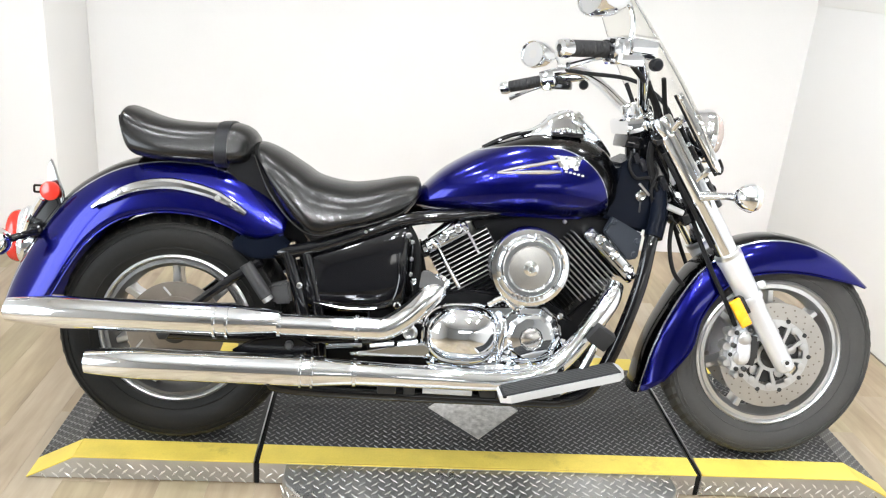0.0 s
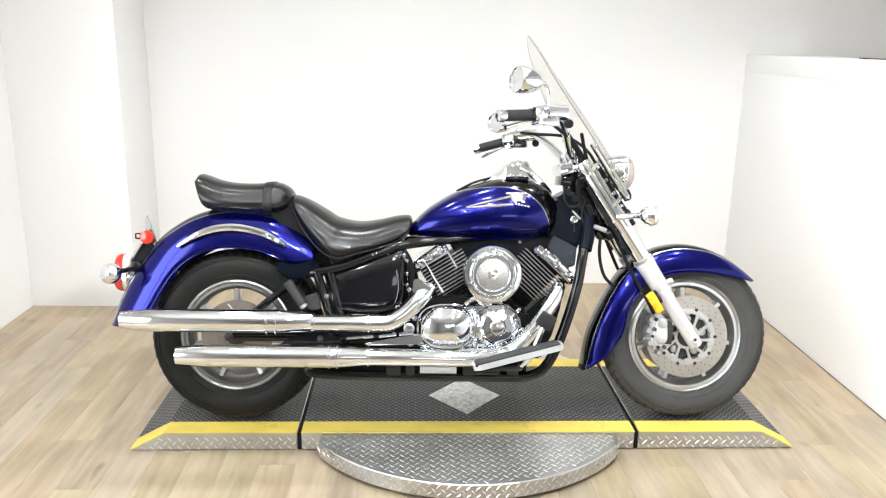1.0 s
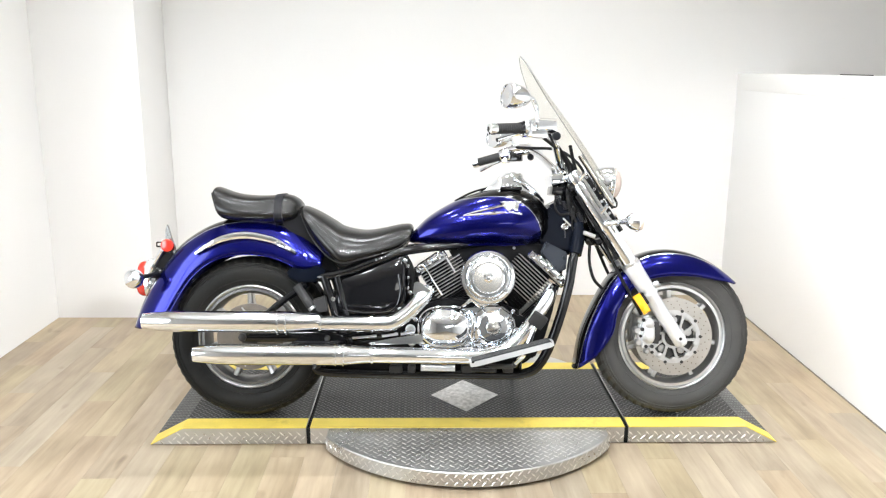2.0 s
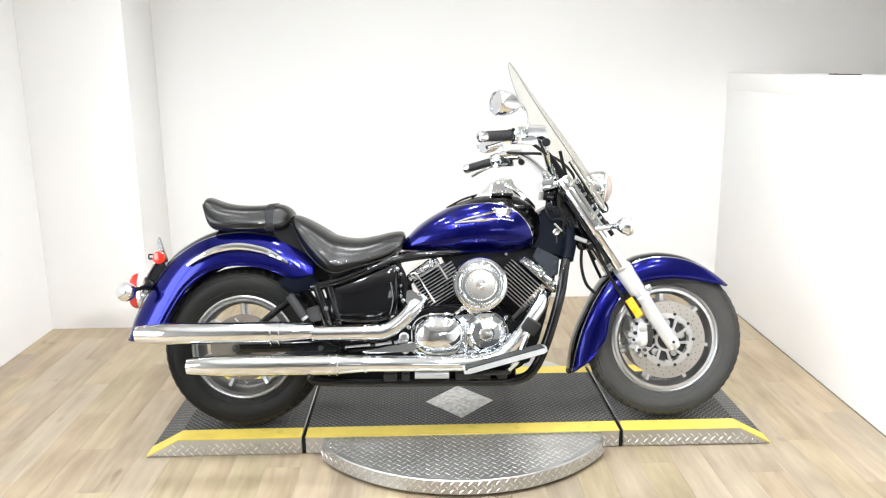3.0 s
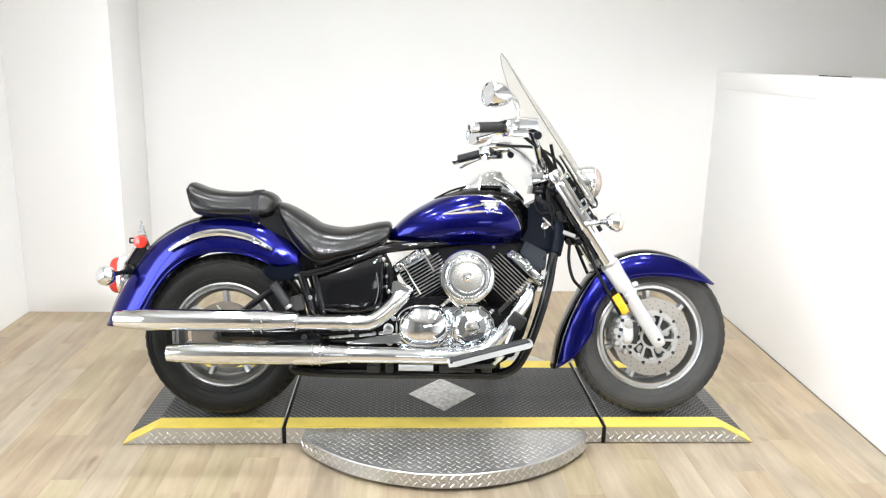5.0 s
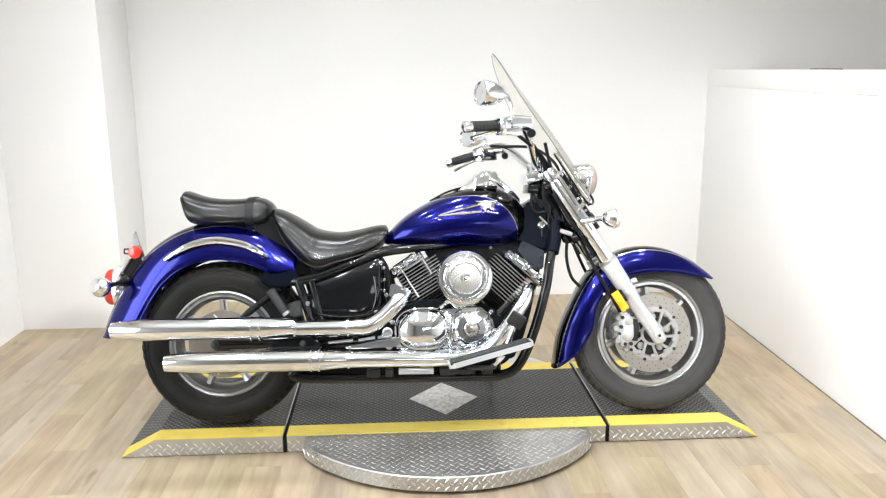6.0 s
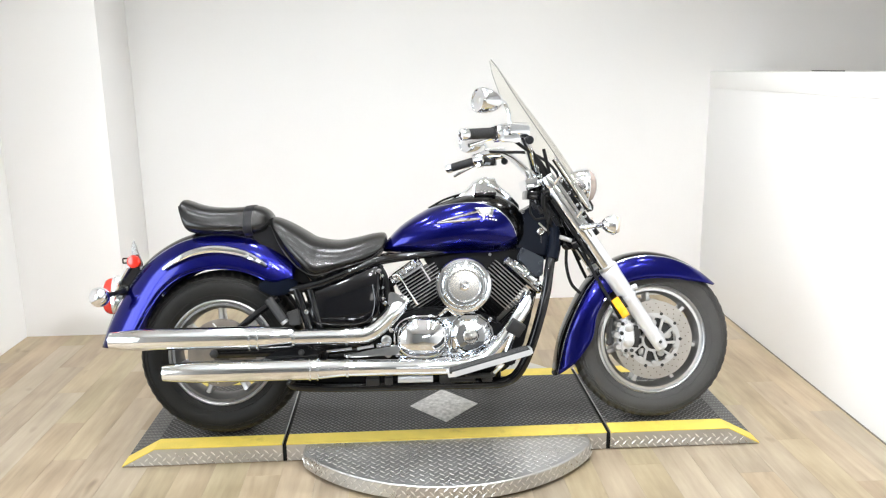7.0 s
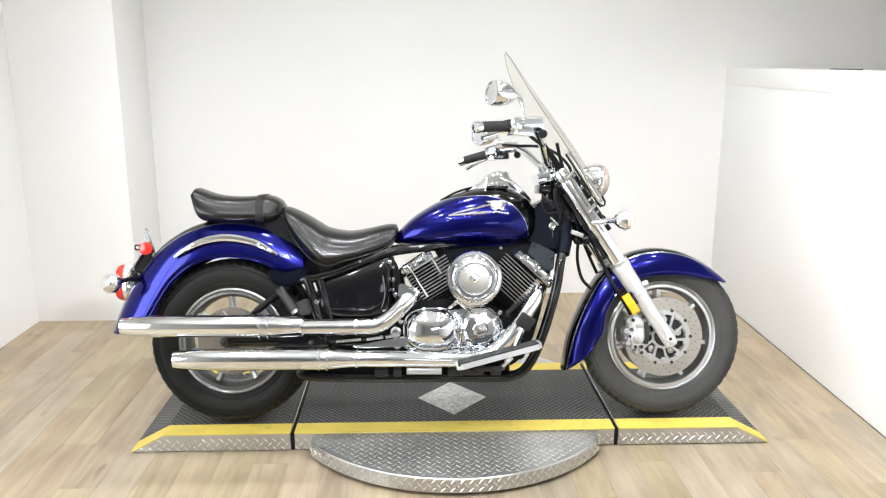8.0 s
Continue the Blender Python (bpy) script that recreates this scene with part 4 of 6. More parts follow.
# frame
frame_parts = mpart("frame", tube([(0.40, 0, 0.93), (0.405, 0, 0.86), (0.43, 0, 0.74)], 0.036, 18), BLACK, "black tubular steel frame")
for s in (-1, 1):
    part("down_tube", tube([(0.446, s * 0.05, 0.80), (0.440, s * 0.095, 0.70), (0.419, s * 0.132, 0.62), (0.396, s * 0.145, 0.50), (0.344, s * 0.145, 0.33), (0.294, s * 0.14, 0.225), (0.235, s * 0.135, 0.186), (0.12, s * 0.13, 0.18), (-0.50, s * 0.13, 0.19), (-0.56, s * 0.13, 0.23), (-0.57, s * 0.13, 0.32)], 0.0185, 14), BLACK, frame_parts)
    part("tube_sheath", tube([(0.449, s * 0.06, 0.80), (0.446, s * 0.095, 0.71), (0.430, s * 0.122, 0.645)], [0.021, 0.026, 0.025], 16), NAVY, frame_parts, "blue-black gusset round the upper tube")
    part("seat_rail", tube([(0.10, s * 0.05, 0.69), (-0.20, s * 0.12, 0.662), (-0.318, s * 0.14, 0.627), (-0.445, s * 0.145, 0.581), (-0.55, s * 0.135, 0.557), (-0.60, s * 0.10, 0.572)], 0.0175, 12), BLACK, frame_parts)
    part("rear_tube", tube([(-0.535, s * 0.142, 0.56), (-0.515, s * 0.145, 0.50), (-0.487, s * 0.145, 0.40), (-0.46, s * 0.14, 0.22)], 0.017, 12), BLACK, frame_parts)
    part("fender_bracket", plate([(-0.66, 0.60), (-0.615, 0.578), (-0.555, 0.605), (-0.52, 0.578), (-0.54, 0.545), (-0.62, 0.535), (-0.68, 0.565)], s * 0.118, s * 0.15, 0.008), NAVY, frame_parts)
    part("side_cover", cushion([(-0.485, 0.552, 0.43, 0.025), (-0.476, 0.566, 0.418, 0.038), (-0.40, 0.596, 0.408, 0.044), (-0.30, 0.632, 0.41, 0.044), (-0.236, 0.648, 0.43, 0.040), (-0.222, 0.640, 0.45, 0.025)], 3.2), BLACK, frame_parts, "gloss black side cover").location = (0, s * 0.115, 0)
    for x, z, r in ((-0.50, 0.475, 0.010), (-0.478, 0.365, 0.012), (-0.225, 0.62, 0.009), (-0.205, 0.50, 0.009), (-0.245, 0.435, 0.010), (-0.335, 0.625, 0.007)):
        part("frame_bolt", lathe([(r, 0), (r, 0.009), (r * 0.6, 0.013)], (x, s * 0.150, z), (0, s, 0), 10), CHROME, frame_parts)
    part("cover_panel", cushion([(-0.465, 0.525, 0.440, 0.012), (-0.455, 0.540, 0.428, 0.020), (-0.36, 0.552, 0.420, 0.024), (-0.29, 0.556, 0.424, 0.022), (-0.262, 0.550, 0.445, 0.012)], 3.6), BLACK, frame_parts).location = (0, s * 0.135, 0)
    part("rear_tube", tube([(-0.492, s * 0.142, 0.58), (-0.470, s * 0.145, 0.50), (-0.447, s * 0.145, 0.40), (-0.43, s * 0.14, 0.25)], 0.015, 12), BLACK, frame_parts)
    part("cover_trim", tube([(-0.46, s * 0.168, 0.435), (-0.36, s * 0.172, 0.424), (-0.27, s * 0.170, 0.438), (-0.243, s * 0.166, 0.50), (-0.25, s * 0.163, 0.572)], 0.004, 8), BLACK, frame_parts)
    part("engine_hanger", plate([(-0.262, 0.64), (-0.244, 0.645), (-0.236, 0.47), (-0.23, 0.40), (-0.26, 0.42), (-0.262, 0.55)], s * 0.10, s * 0.13, 0.004), BLACK, frame_parts)
    swing = part("swing_arm", tube([(-0.30, s * 0.12, 0.345), (-0.50, s * 0.135, 0.335), (-0.845, s * 0.115, 0.328)], [0.03, 0.026, 0.022], 14), BLACK, frame_parts)
    part("axle_nut", lathe([(0.016, 0), (0.016, 0.014), (0.009, 0.018)], (-0.845, s * 0.135, 0.328), (0, s, 0), 6), DARKMETAL, swing)
    part("strut", tube([(-0.845, s * 0.112, 0.34), (-0.70, s * 0.13, 0.46), (-0.60, s * 0.135, 0.53)], 0.013, 10), BLACK, frame_parts)
    peg = part("passenger_peg", tube([(-0.632, s * 0.185, 0.530), (-0.577, s * 0.19, 0.449)], 0.0165, 16), GRIP, frame_parts, "folded rubber passenger peg")
    part("peg_tip", tube([(-0.580, s * 0.19, 0.452), (-0.571, s * 0.19, 0.440)], 0.014, 12), ALU, peg)
    part("peg_bracket", plate([(-0.575, 0.475), (-0.525, 0.49), (-0.515, 0.43), (-0.56, 0.425)], s * 0.14, s * 0.17, 0.006), DARKMETAL, frame_parts)
part("shock", tube([(-0.30, 0, 0.42), (-0.52, 0, 0.46)], 0.035, 16), DARKMETAL, frame_parts)
part("battery_box", box((0.26, 0.19, 0.20), pose(-0.36, 0, 0.50), 0.015), FINBLACK, frame_parts)
part("neck_cover", plate([(0.328, 0.832), (0.385, 0.862), (0.448, 0.822), (0.446, 0.70), (0.42, 0.648), (0.352, 0.672), (0.292, 0.690), (0.335, 0.75)], -0.085, 0.085, 0.01), NAVY, frame_parts, "blue-black plastic neck cover with a key lock")
part("key_lock", lathe([(0.015, 0), (0.015, 0.006), (0.011, 0.009), (0.006, 0.006)], (0.396, -0.086, 0.752), (0, -1, 0), 18), BRACKET, frame_parts)
part("regulator_plate", plate([(0.298, 0.652), (0.318, 0.694), (0.402, 0.652), (0.396, 0.585), (0.368, 0.578)], -0.116, -0.088, 0.004), SLATE, frame_parts, "slate-grey bracket plate")
for x, z in ((0.320, 0.680), (0.388, 0.632), (0.384, 0.596)):
    part("plate_bolt", lathe([(0.008, 0), (0.008, 0.005), (0.005, 0.007)], (x, -0.116, z), (0, -1, 0), 10), SLATE, frame_parts)
part("key_slot", box((0.004, 0.006, 0.030), pose(0.397, -0.086, 0.722), 0.0015, 1), DARKMETAL, frame_parts)
part("ignition_block", box((0.075, 0.13, 0.034), pose(0.386, 0, 0.892, 0, 6, 0), 0.006), BLACK, frame_parts)
part("neck_gusset", plate([(0.405, 0.885), (0.445, 0.90), (0.475, 0.80), (0.465, 0.72), (0.43, 0.70), (0.415, 0.78)], -0.085, 0.085, 0.006), BLACK, frame_parts)
for gx, gz, gl in ((0.372, 0.852, 0.05), (0.392, 0.835, 0.06), (0.452, 0.79, 0.07), (0.44, 0.74, 0.05)):
    part("connector", box((0.016, 0.024, gl * 0.55), pose(gx, -0.088, gz, 0, -25, 0), 0.004), PLASTIC, frame_parts)
part("wiring", tube([(0.36, -0.085, 0.87), (0.355, -0.095, 0.83), (0.375, -0.095, 0.80), (0.415, -0.095, 0.80), (0.445, -0.09, 0.75), (0.44, -0.085, 0.69)], 0.0045, 8), GAPBLACK, frame_parts)
part("wiring", tube([(0.40, -0.09, 0.86), (0.43, -0.098, 0.82), (0.42, -0.098, 0.77), (0.435, -0.09, 0.71)], 0.004, 8), GAPBLACK, frame_parts)
part("seat_lock", tube([(0.388, -0.09, 0.785), (0.418, -0.092, 0.755)], 0.0035, 8), ALU, frame_parts)
part("rear_case_web", plate([(-0.262, 0.585), (-0.225, 0.592), (-0.178, 0.560), (-0.165, 0.500), (-0.175, 0.42), (-0.262, 0.42)], -0.05, 0.05, 0.006), FINBLACK, frame_parts, "black casting behind the rear cylinder")
part("lever_bracket", plate([(-0.215, 0.575), (-0.178, 0.590), (-0.160, 0.578), (-0.168, 0.560), (-0.205, 0.552)], -0.112, -0.098, 0.003), BLACK, frame_parts)
part("lever_rod", tube([(-0.222, -0.125, 0.640), (-0.212, -0.128, 0.60), (-0.214, -0.128, 0.53), (-0.206, -0.125, 0.47)], 0.0045, 8), BLACK, frame_parts)
part("vent_hose", tube([(-0.235, -0.115, 0.650), (-0.205, -0.125, 0.60), (-0.196, -0.12, 0.54), (-0.20, -0.11, 0.44), (-0.19, -0.10, 0.36)], 0.010, 10), GAPBLACK, frame_parts, "black rubber vent hose")
for z in (0.515, 0.555, 0.60):
    part("lever_bolt", lathe([(0.007, 0), (0.007, 0.006), (0.004, 0.009)], (-0.214, -0.132, z), (0, -1, 0), 8), CHROME, frame_parts)
part("gearbox_case", box((0.15, 0.20, 0.20), pose(-0.245, 0, 0.335), 0.02), FINBLACK, frame_parts)
part("front_mount", plate([(0.20, 0.235), (0.225, 0.40), (0.30, 0.47), (0.375, 0.50), (0.355, 0.42), (0.325, 0.32), (0.285, 0.232)], -0.06, 0.06, 0.006), FINBLACK, frame_parts, "black engine mount in front of the crankcase")
for x, z in ((0.345, 0.46), (0.312, 0.37), (0.27, 0.27)):
    part("mount_bolt", lathe([(0.010, 0), (0.010, 0.008), (0.006, 0.011)], (x, -0.061, z), (0, -1, 0), 8), DARKMETAL, frame_parts)
part("side_stand", tube([(0.21, 0.15, 0.20), (0.235, 0.28, 0.14), (0.245, 0.415, 0.095)], [0.014, 0.013, 0.011], 10), BLACK, frame_parts)
part("stand_foot", box((0.07, 0.045, 0.012), pose(0.247, 0.425, 0.0885, 11), 0.004), BLACK, frame_parts)

# engine
engine = mpart("engine", plate([(-0.20, 0.46), (-0.06, 0.475), (0.10, 0.475), (0.23, 0.42), (0.25, 0.33), (0.20, 0.22), (-0.14, 0.215), (-0.215, 0.28), (-0.225, 0.40)], -0.125, 0.125, 0.018), FINBLACK, "black air-cooled V-twin engine with chrome covers")
part("primary_cover", plate([(-0.175, 0.40), (-0.13, 0.445), (-0.02, 0.452), (0.03, 0.43), (0.07, 0.458), (0.14, 0.455), (0.19, 0.41), (0.205, 0.33), (0.15, 0.262), (-0.14, 0.262), (-0.18, 0.31)], -0.168, -0.12, 0.012), CHROME, engine, "chrome lower engine case")
def pad_cover(cx, cz, hx, hz, y, profile, power=3.0, n=56):
    """A rounded-rectangle cover; the profile gives (scale, height) pairs outwards."""
    rings = []
    for k, out in profile:
        ring = []
        for t in (2 * math.pi * q / n for q in range(n)):
            ca, sa = math.cos(t), math.sin(t)
            ring.append((cx + k * hx * abs(ca) ** (2 / power) * (1 if ca > 0 else -1), y - out, cz + k * hz * abs(sa) ** (2 / power) * (1 if sa > 0 else -1)))
        rings.append(ring)
    return loft(rings)


part("clutch_dome", pad_cover(-0.072, 0.368, 0.101, 0.079, -0.160, [(1.0, 0.0), (1.01, 0.012), (0.985, 0.026), (0.92, 0.040), (0.78, 0.052), (0.55, 0.061), (0.28, 0.066), (0.01, 0.067)], 2.5), CHROME, engine, "domed polished chrome cover")
part("dome_flange", pad_cover(-0.072, 0.368, 0.105, 0.083, -0.158, [(0.98, 0.0), (1.0, 0.004), (1.0, 0.011), (0.97, 0.014), (0.92, 0.014)], 2.5), CHROME, engine)
cover = part("ignition_cover", lathe([(0.082, 0.0), (0.084, 0.012), (0.079, 0.020), (0.066, 0.023), (0.064, 0.034), (0.055, 0.041), (0.032, 0.043), (0.028, 0.036), (0.001, 0.038)], (0.107, -0.160, 0.373), (0, -1, 0), 10), CHROME, engine, "faceted chrome ignition cover", 25)
part("cover_badge", lathe([(0.026, 0.0), (0.026, 0.004), (0.020, 0.007), (0.001, 0.008)], (0.107, -0.197, 0.373), (0, -1, 0), 28), SATIN, cover)
part("case_bridge", tube([(0.02, -0.165, 0.43), (0.035, -0.178, 0.40), (0.03, -0.178, 0.35), (0.03, -0.17, 0.30)], [0.010, 0.012, 0.011, 0.010], 12), CHROME, engine)
part("oil_line", tube([(0.16, -0.16, 0.31), (0.14, -0.19, 0.295), (0.08, -0.19, 0.288), (0.02, -0.19, 0.29), (-0.06, -0.185, 0.285), (-0.15, -0.17, 0.29)], 0.008, 10), CHROME, engine, "polished oil line")
for x, z in ((0.185, 0.43), (0.20, 0.36), (0.175, 0.305), (0.06, 0.293), (-0.02, 0.292), (-0.10, 0.29), (-0.185, 0.33), (-0.185, 0.40)):
    part("case_bolt", lathe([(0.009, 0), (0.009, 0.010), (0.005, 0.014)], (x, -0.166, z), (0, -1, 0), 10), CHROME, engine)
for x, z, r in ((-0.205, 0.355, 0.020), (-0.215, 0.41, 0.016), (-0.20, 0.305, 0.015)):
    part("side_plug", lathe([(r, 0), (r, 0.012), (r * 0.7, 0.016), (r * 0.4, 0.012)], (x, -0.118, z), (0, -1, 0), 18), ALU, engine)
for k in range(7):
    t = 2 * math.pi * k / 7 + 0.3
    part("bolt", lathe([(0.007, 0), (0.007, 0.007), (0.004, 0.010)], (0.107 + 0.072 * math.cos(t), -0.180, 0.373 + 0.072 * math.sin(t)), (0, -1, 0), 10), CHROME, cover)
part("oil_pan", box((0.50, 0.21, 0.075), pose(-0.02, 0, 0.212), 0.015), FINBLACK, engine)
part("gearbox_underside", box((0.36, 0.20, 0.11), pose(-0.36, 0, 0.245), 0.02), FINBLACK, engine)
part("drain_pipe", tube([(-0.165, -0.165, 0.214), (-0.035, -0.168, 0.213)], 0.013, 12), SILVER, engine)
for x, w in ((-0.26, 0.05), (-0.20, 0.03), (0.02, 0.06), (0.10, 0.05), (0.17, 0.04)):
    part("sump_boss", box((w, 0.04, 0.030), pose(x, -0.135, 0.205), 0.006), DARKMETAL, engine)
part("brass_plug", lathe([(0.012, 0), (0.012, 0.016), (0.008, 0.02)], (-0.075, -0.125, 0.228), (0, -1, 0), 8), AMBER, engine)


def cylinder(cx, cz, lean, shift, label, head_len=0.140, head_shift=0.004, studs=True):
    """One finned cylinder; lean in degrees from upright, towards the front."""
    m = pose(cx, 0, cz, 0, lean, 0)
    ob = mpart("cylinder", box((0.11, 0.14, 0.20), m, 0.02), FINBLACK, label)
    for k in range(17):
        h = -0.129 + k * 0.0125
        wide = 0.066 + 0.020 * min(1, max(0, (k - 6) / 4))
        fin = bmesh.new()
        add_box(fin, (wide * 2, 0.215 if k > 7 else 0.20, 0.0033), m @ pose(shift, 0, h), 0.0012, 1)
        if k >= 7:
            fin.normal_update()
            up = (m.to_3x3() @ Vector((0, 0, 1))).normalized()
            for f in fin.faces:
                if abs(f.normal.dot(up)) < 0.9:
                    f.material_index = 1
        part("cooling_fin", fin, [FINBLACK, FINEDGE], ob, "", 20)
    head = part("rocker_cover", box((head_len, 0.225, 0.036), m @ pose(head_shift, 0, 0.100), 0.012, 3), CHROME, ob, "chrome rocker cover")
    part("rocker_cap", box((head_len * 0.62, 0.245, 0.030), m @ pose(head_shift, 0, 0.108), 0.010, 3), CHROME, head)
    for a in (-0.30, 0.0, 0.30):
        part("rocker_boss", lathe([(0.014, 0), (0.014, 0.010), (0.010, 0.014), (0.006, 0.011)], m @ Vector((head_shift + a * head_len, -0.120, 0.108)), m.to_3x3() @ Vector((0, -1, 0.15)), 16), CHROME, head)
    for a in (-0.42 * head_len, 0.42 * head_len):
        part("head_bolt", lathe([(0.009, 0), (0.009, 0.01), (0.006, 0.013)], m @ Vector((head_shift + a, -0.112, 0.100)), m.to_3x3() @ Vector((0, -1, 0.2)), 10), CHROME, head)
    if studs:
        part("stud", tube([m @ Vector((shift * 2.2, -0.109, 0.085)), m @ Vector((shift * 2.2, -0.109, 0.02))], 0.0035, 8), ALU, ob)
    return ob


cylinder(-0.0785, 0.523, -31, 0.030, "rear cylinder with black cooling fins and bright fin edges")
cylinder(0.246, 0.523, 43, -0.018, "front cylinder with black cooling fins and bright fin edges", 0.19, 0.012, False)
part("crankcase_top", plate([(-0.09, 0.46), (-0.02, 0.57), (0.17, 0.57), (0.235, 0.47)], -0.085, 0.085, 0.006), FINBLACK, engine)
part("top_housing", plate([(-0.060, 0.688), (0.33, 0.688), (0.385, 0.655), (0.385, 0.61), (0.33, 0.63), (0.25, 0.585), (0.20, 0.56), (0.0, 0.56), (-0.03, 0.615), (-0.055, 0.655)], -0.06, 0.06, 0.006), FINBLACK, engine, "black housing under the tank")
for x, z in ((-0.02, 0.668), (0.045, 0.675), (0.20, 0.668), (0.27, 0.655), (0.33, 0.655)):
    part("housing_bolt", lathe([(0.006, 0), (0.006, 0.006), (0.004, 0.009)], (x, -0.062, z), (0, -1, 0), 8), ALU, engine)
part("intake", box((0.10, 0.14, 0.10), pose(0.085, -0.02, 0.57), 0.02), FINBLACK, engine)
air = part("air_cleaner", lathe([(0.085, -0.06), (0.098, -0.055), (0.1035, -0.04), (0.1035, 0.0), (0.099, 0.008), (0.090, 0.010), (0.080, 0.004), (0.077, 0.006), (0.0745, 0.016), (0.070, 0.020), (0.060, 0.020), (0.056, 0.012), (0.050, 0.011), (0.001, 0.011)], (0.087, -0.208, 0.562), (0, -1, 0), 72), CHROME, engine, "large round chrome air cleaner with stepped rings")
for k in range(6):
    t = 2 * math.pi * k / 6 + 0.4
    part("bolt", lathe([(0.005, 0), (0.005, 0.004), (0.003, 0.006)], (0.087 + 0.085 * math.cos(t), -0.214, 0.562 + 0.085 * math.sin(t)), (0, -1, 0), 10), CHROME, air)
part("cleaner_face", lathe([(0.0555, 0.009), (0.0545, 0.0135), (0.02, 0.0150), (0.001, 0.0152)], (0.087, -0.208, 0.562), (0, -1, 0), 48), SATIN, air, "satin round centre plate")
part("cleaner_nut", lathe([(0.0195, 0.014), (0.0185, 0.022), (0.010, 0.025), (0.008, 0.022), (0.001, 0.0225)], (0.087, -0.208, 0.562), (0, -1, 0), 24), CHROME, air)
bars = bmesh.new()
for k in range(7):
    add_box(bars, (0.0075, 0.003, 0.009), pose(0.052 + 0.0115 * k, -0.2185, 0.4815 + 0.0013 * (k - 3) ** 2), 0.0008)
part("lettering_bars", bars, STEEL, air)
part("breather_pipe", tube([(0.095, -0.19, 0.47), (0.06, -0.20, 0.455), (0.03, -0.19, 0.475), (-0.005, -0.17, 0.452)], 0.009, 10), CHROME, engine)
part("throttle_rod", tube([(-0.175, -0.16, 0.60), (-0.155, -0.165, 0.602), (-0.12, -0.16, 0.545), (-0.085, -0.15, 0.49)], 0.0055, 8), CHROME, engine)

# exhausts
def collar(parent, x, z, y, r, w=0.012):
    part("clamp", lathe([(r, -w / 2), (r + 0.005, -w / 2 + 0.002), (r + 0.005, w / 2 - 0.002), (r, w / 2)], (x, y, z), (1, 0, 0), 28), CHROME, parent)


EY = -0.245
up_x = [(-1.186, 0.022), (-1.184, 0.0285), (-1.172, 0.030), (-1.085, 0.0385), (-1.06, 0.0395), (-0.72, 0.0400), (-0.69, 0.0400), (-0.655, 0.0395), (-0.625, 0.037), (-0.55, 0.0305), (-0.538, 0.029)]
upper = mpart("upper_muffler", lathe([(r, x) for x, r in up_x], (0, EY, 0.397), (1, 0, -0.004), 36), CHROME, "long chrome upper muffler with a tapered tip")
part("tip_bore", lathe([(0.022, -1.1875), (0.020, -1.17)], (0, EY, 0.397), (1, 0, -0.004), 24), DARKMETAL, upper)
for x in (-0.690, -0.660):
    collar(upper, x, 0.3965, EY, 0.0395, 0.009)
part("heat_shield", tube([(-0.540, EY, 0.393), (-0.40, EY, 0.393), (-0.315, EY, 0.393), (-0.27, EY, 0.397), (-0.215, EY + 0.005, 0.432), (-0.165, EY + 0.015, 0.482), (-0.135, EY + 0.05, 0.508)], [0.0275, 0.0285, 0.029, 0.0295, 0.0295, 0.0295, 0.028], 24), CHROME, upper, "bent chrome heat shield")
collar(upper, -0.345, 0.393, EY, 0.0285)
collar(upper, -0.535, 0.393, EY, 0.0275)
part("shield_flange", plate([(-0.19, 0.545), (-0.175, 0.548), (-0.135, 0.525), (-0.13, 0.505), (-0.16, 0.51), (-0.195, 0.50)], EY + 0.005, EY + 0.018, 0.003), CHROME, upper)
lo_x = [(-1.000, 0.024), (-0.998, 0.0305), (-0.985, 0.032), (-0.90, 0.0385), (-0.87, 0.0395), (-0.50, 0.0398), (-0.46, 0.0395), (-0.43, 0.037), (-0.375, 0.0325), (-0.352, 0.031)]
lower = mpart("lower_muffler", lathe([(r, x) for x, r in lo_x], (0, EY - 0.005, 0.276), (1, 0, -0.006), 36), CHROME, "long chrome lower muffler with a tapered tip")
part("tip_bore", lathe([(0.024, -1.0015), (0.021, -0.985)], (0, EY - 0.005, 0.276), (1, 0, -0.006), 24), DARKMETAL, lower)
for x in (-0.478, -0.450):
    collar(lower, x, 0.279, EY - 0.005, 0.0392, 0.009)
part("heat_shield", tube([(-0.355, EY, 0.277), (-0.15, EY, 0.273), (0.03, EY + 0.01, 0.268), (0.14, EY + 0.03, 0.285), (0.205, EY + 0.045, 0.33), (0.262, EY + 0.055, 0.405), (0.312, EY + 0.075, 0.475), (0.335, EY + 0.11, 0.51)], [0.0305, 0.029, 0.027, 0.0265, 0.027, 0.0275, 0.0275, 0.025], 22), CHROME, lower, "bent chrome heat shield")
collar(lower, -0.345, 0.277, EY, 0.030)
part("link_plate", plate([(-0.365, 0.314), (-0.25, 0.336), (-0.17, 0.350), (-0.150, 0.338), (-0.165, 0.312), (-0.35, 0.307)], -0.205, -0.190, 0.005), CHROME, lower, "chrome exhaust bracket")
for x, z, n in ((-0.42, 0.338, 0.09), (-0.31, 0.345, 0.06), (-0.24, 0.352, 0.05)):
    part("clamp_bolt", tube([(x, -0.225, z), (x + n, -0.222, z + 0.008)], 0.008, 10), CHROME, lower)
part("hanger", plate([(-0.60, 0.345), (-0.50, 0.36), (-0.44, 0.33), (-0.50, 0.30), (-0.66, 0.31)], -0.215, -0.195, 0.005), BLACK, upper)
part("hanger_bolt", lathe([(0.011, 0), (0.011, 0.012), (0.007, 0.016)], (-0.513, -0.215, 0.335), (0, -1, 0), 10), DARKMETAL, upper)

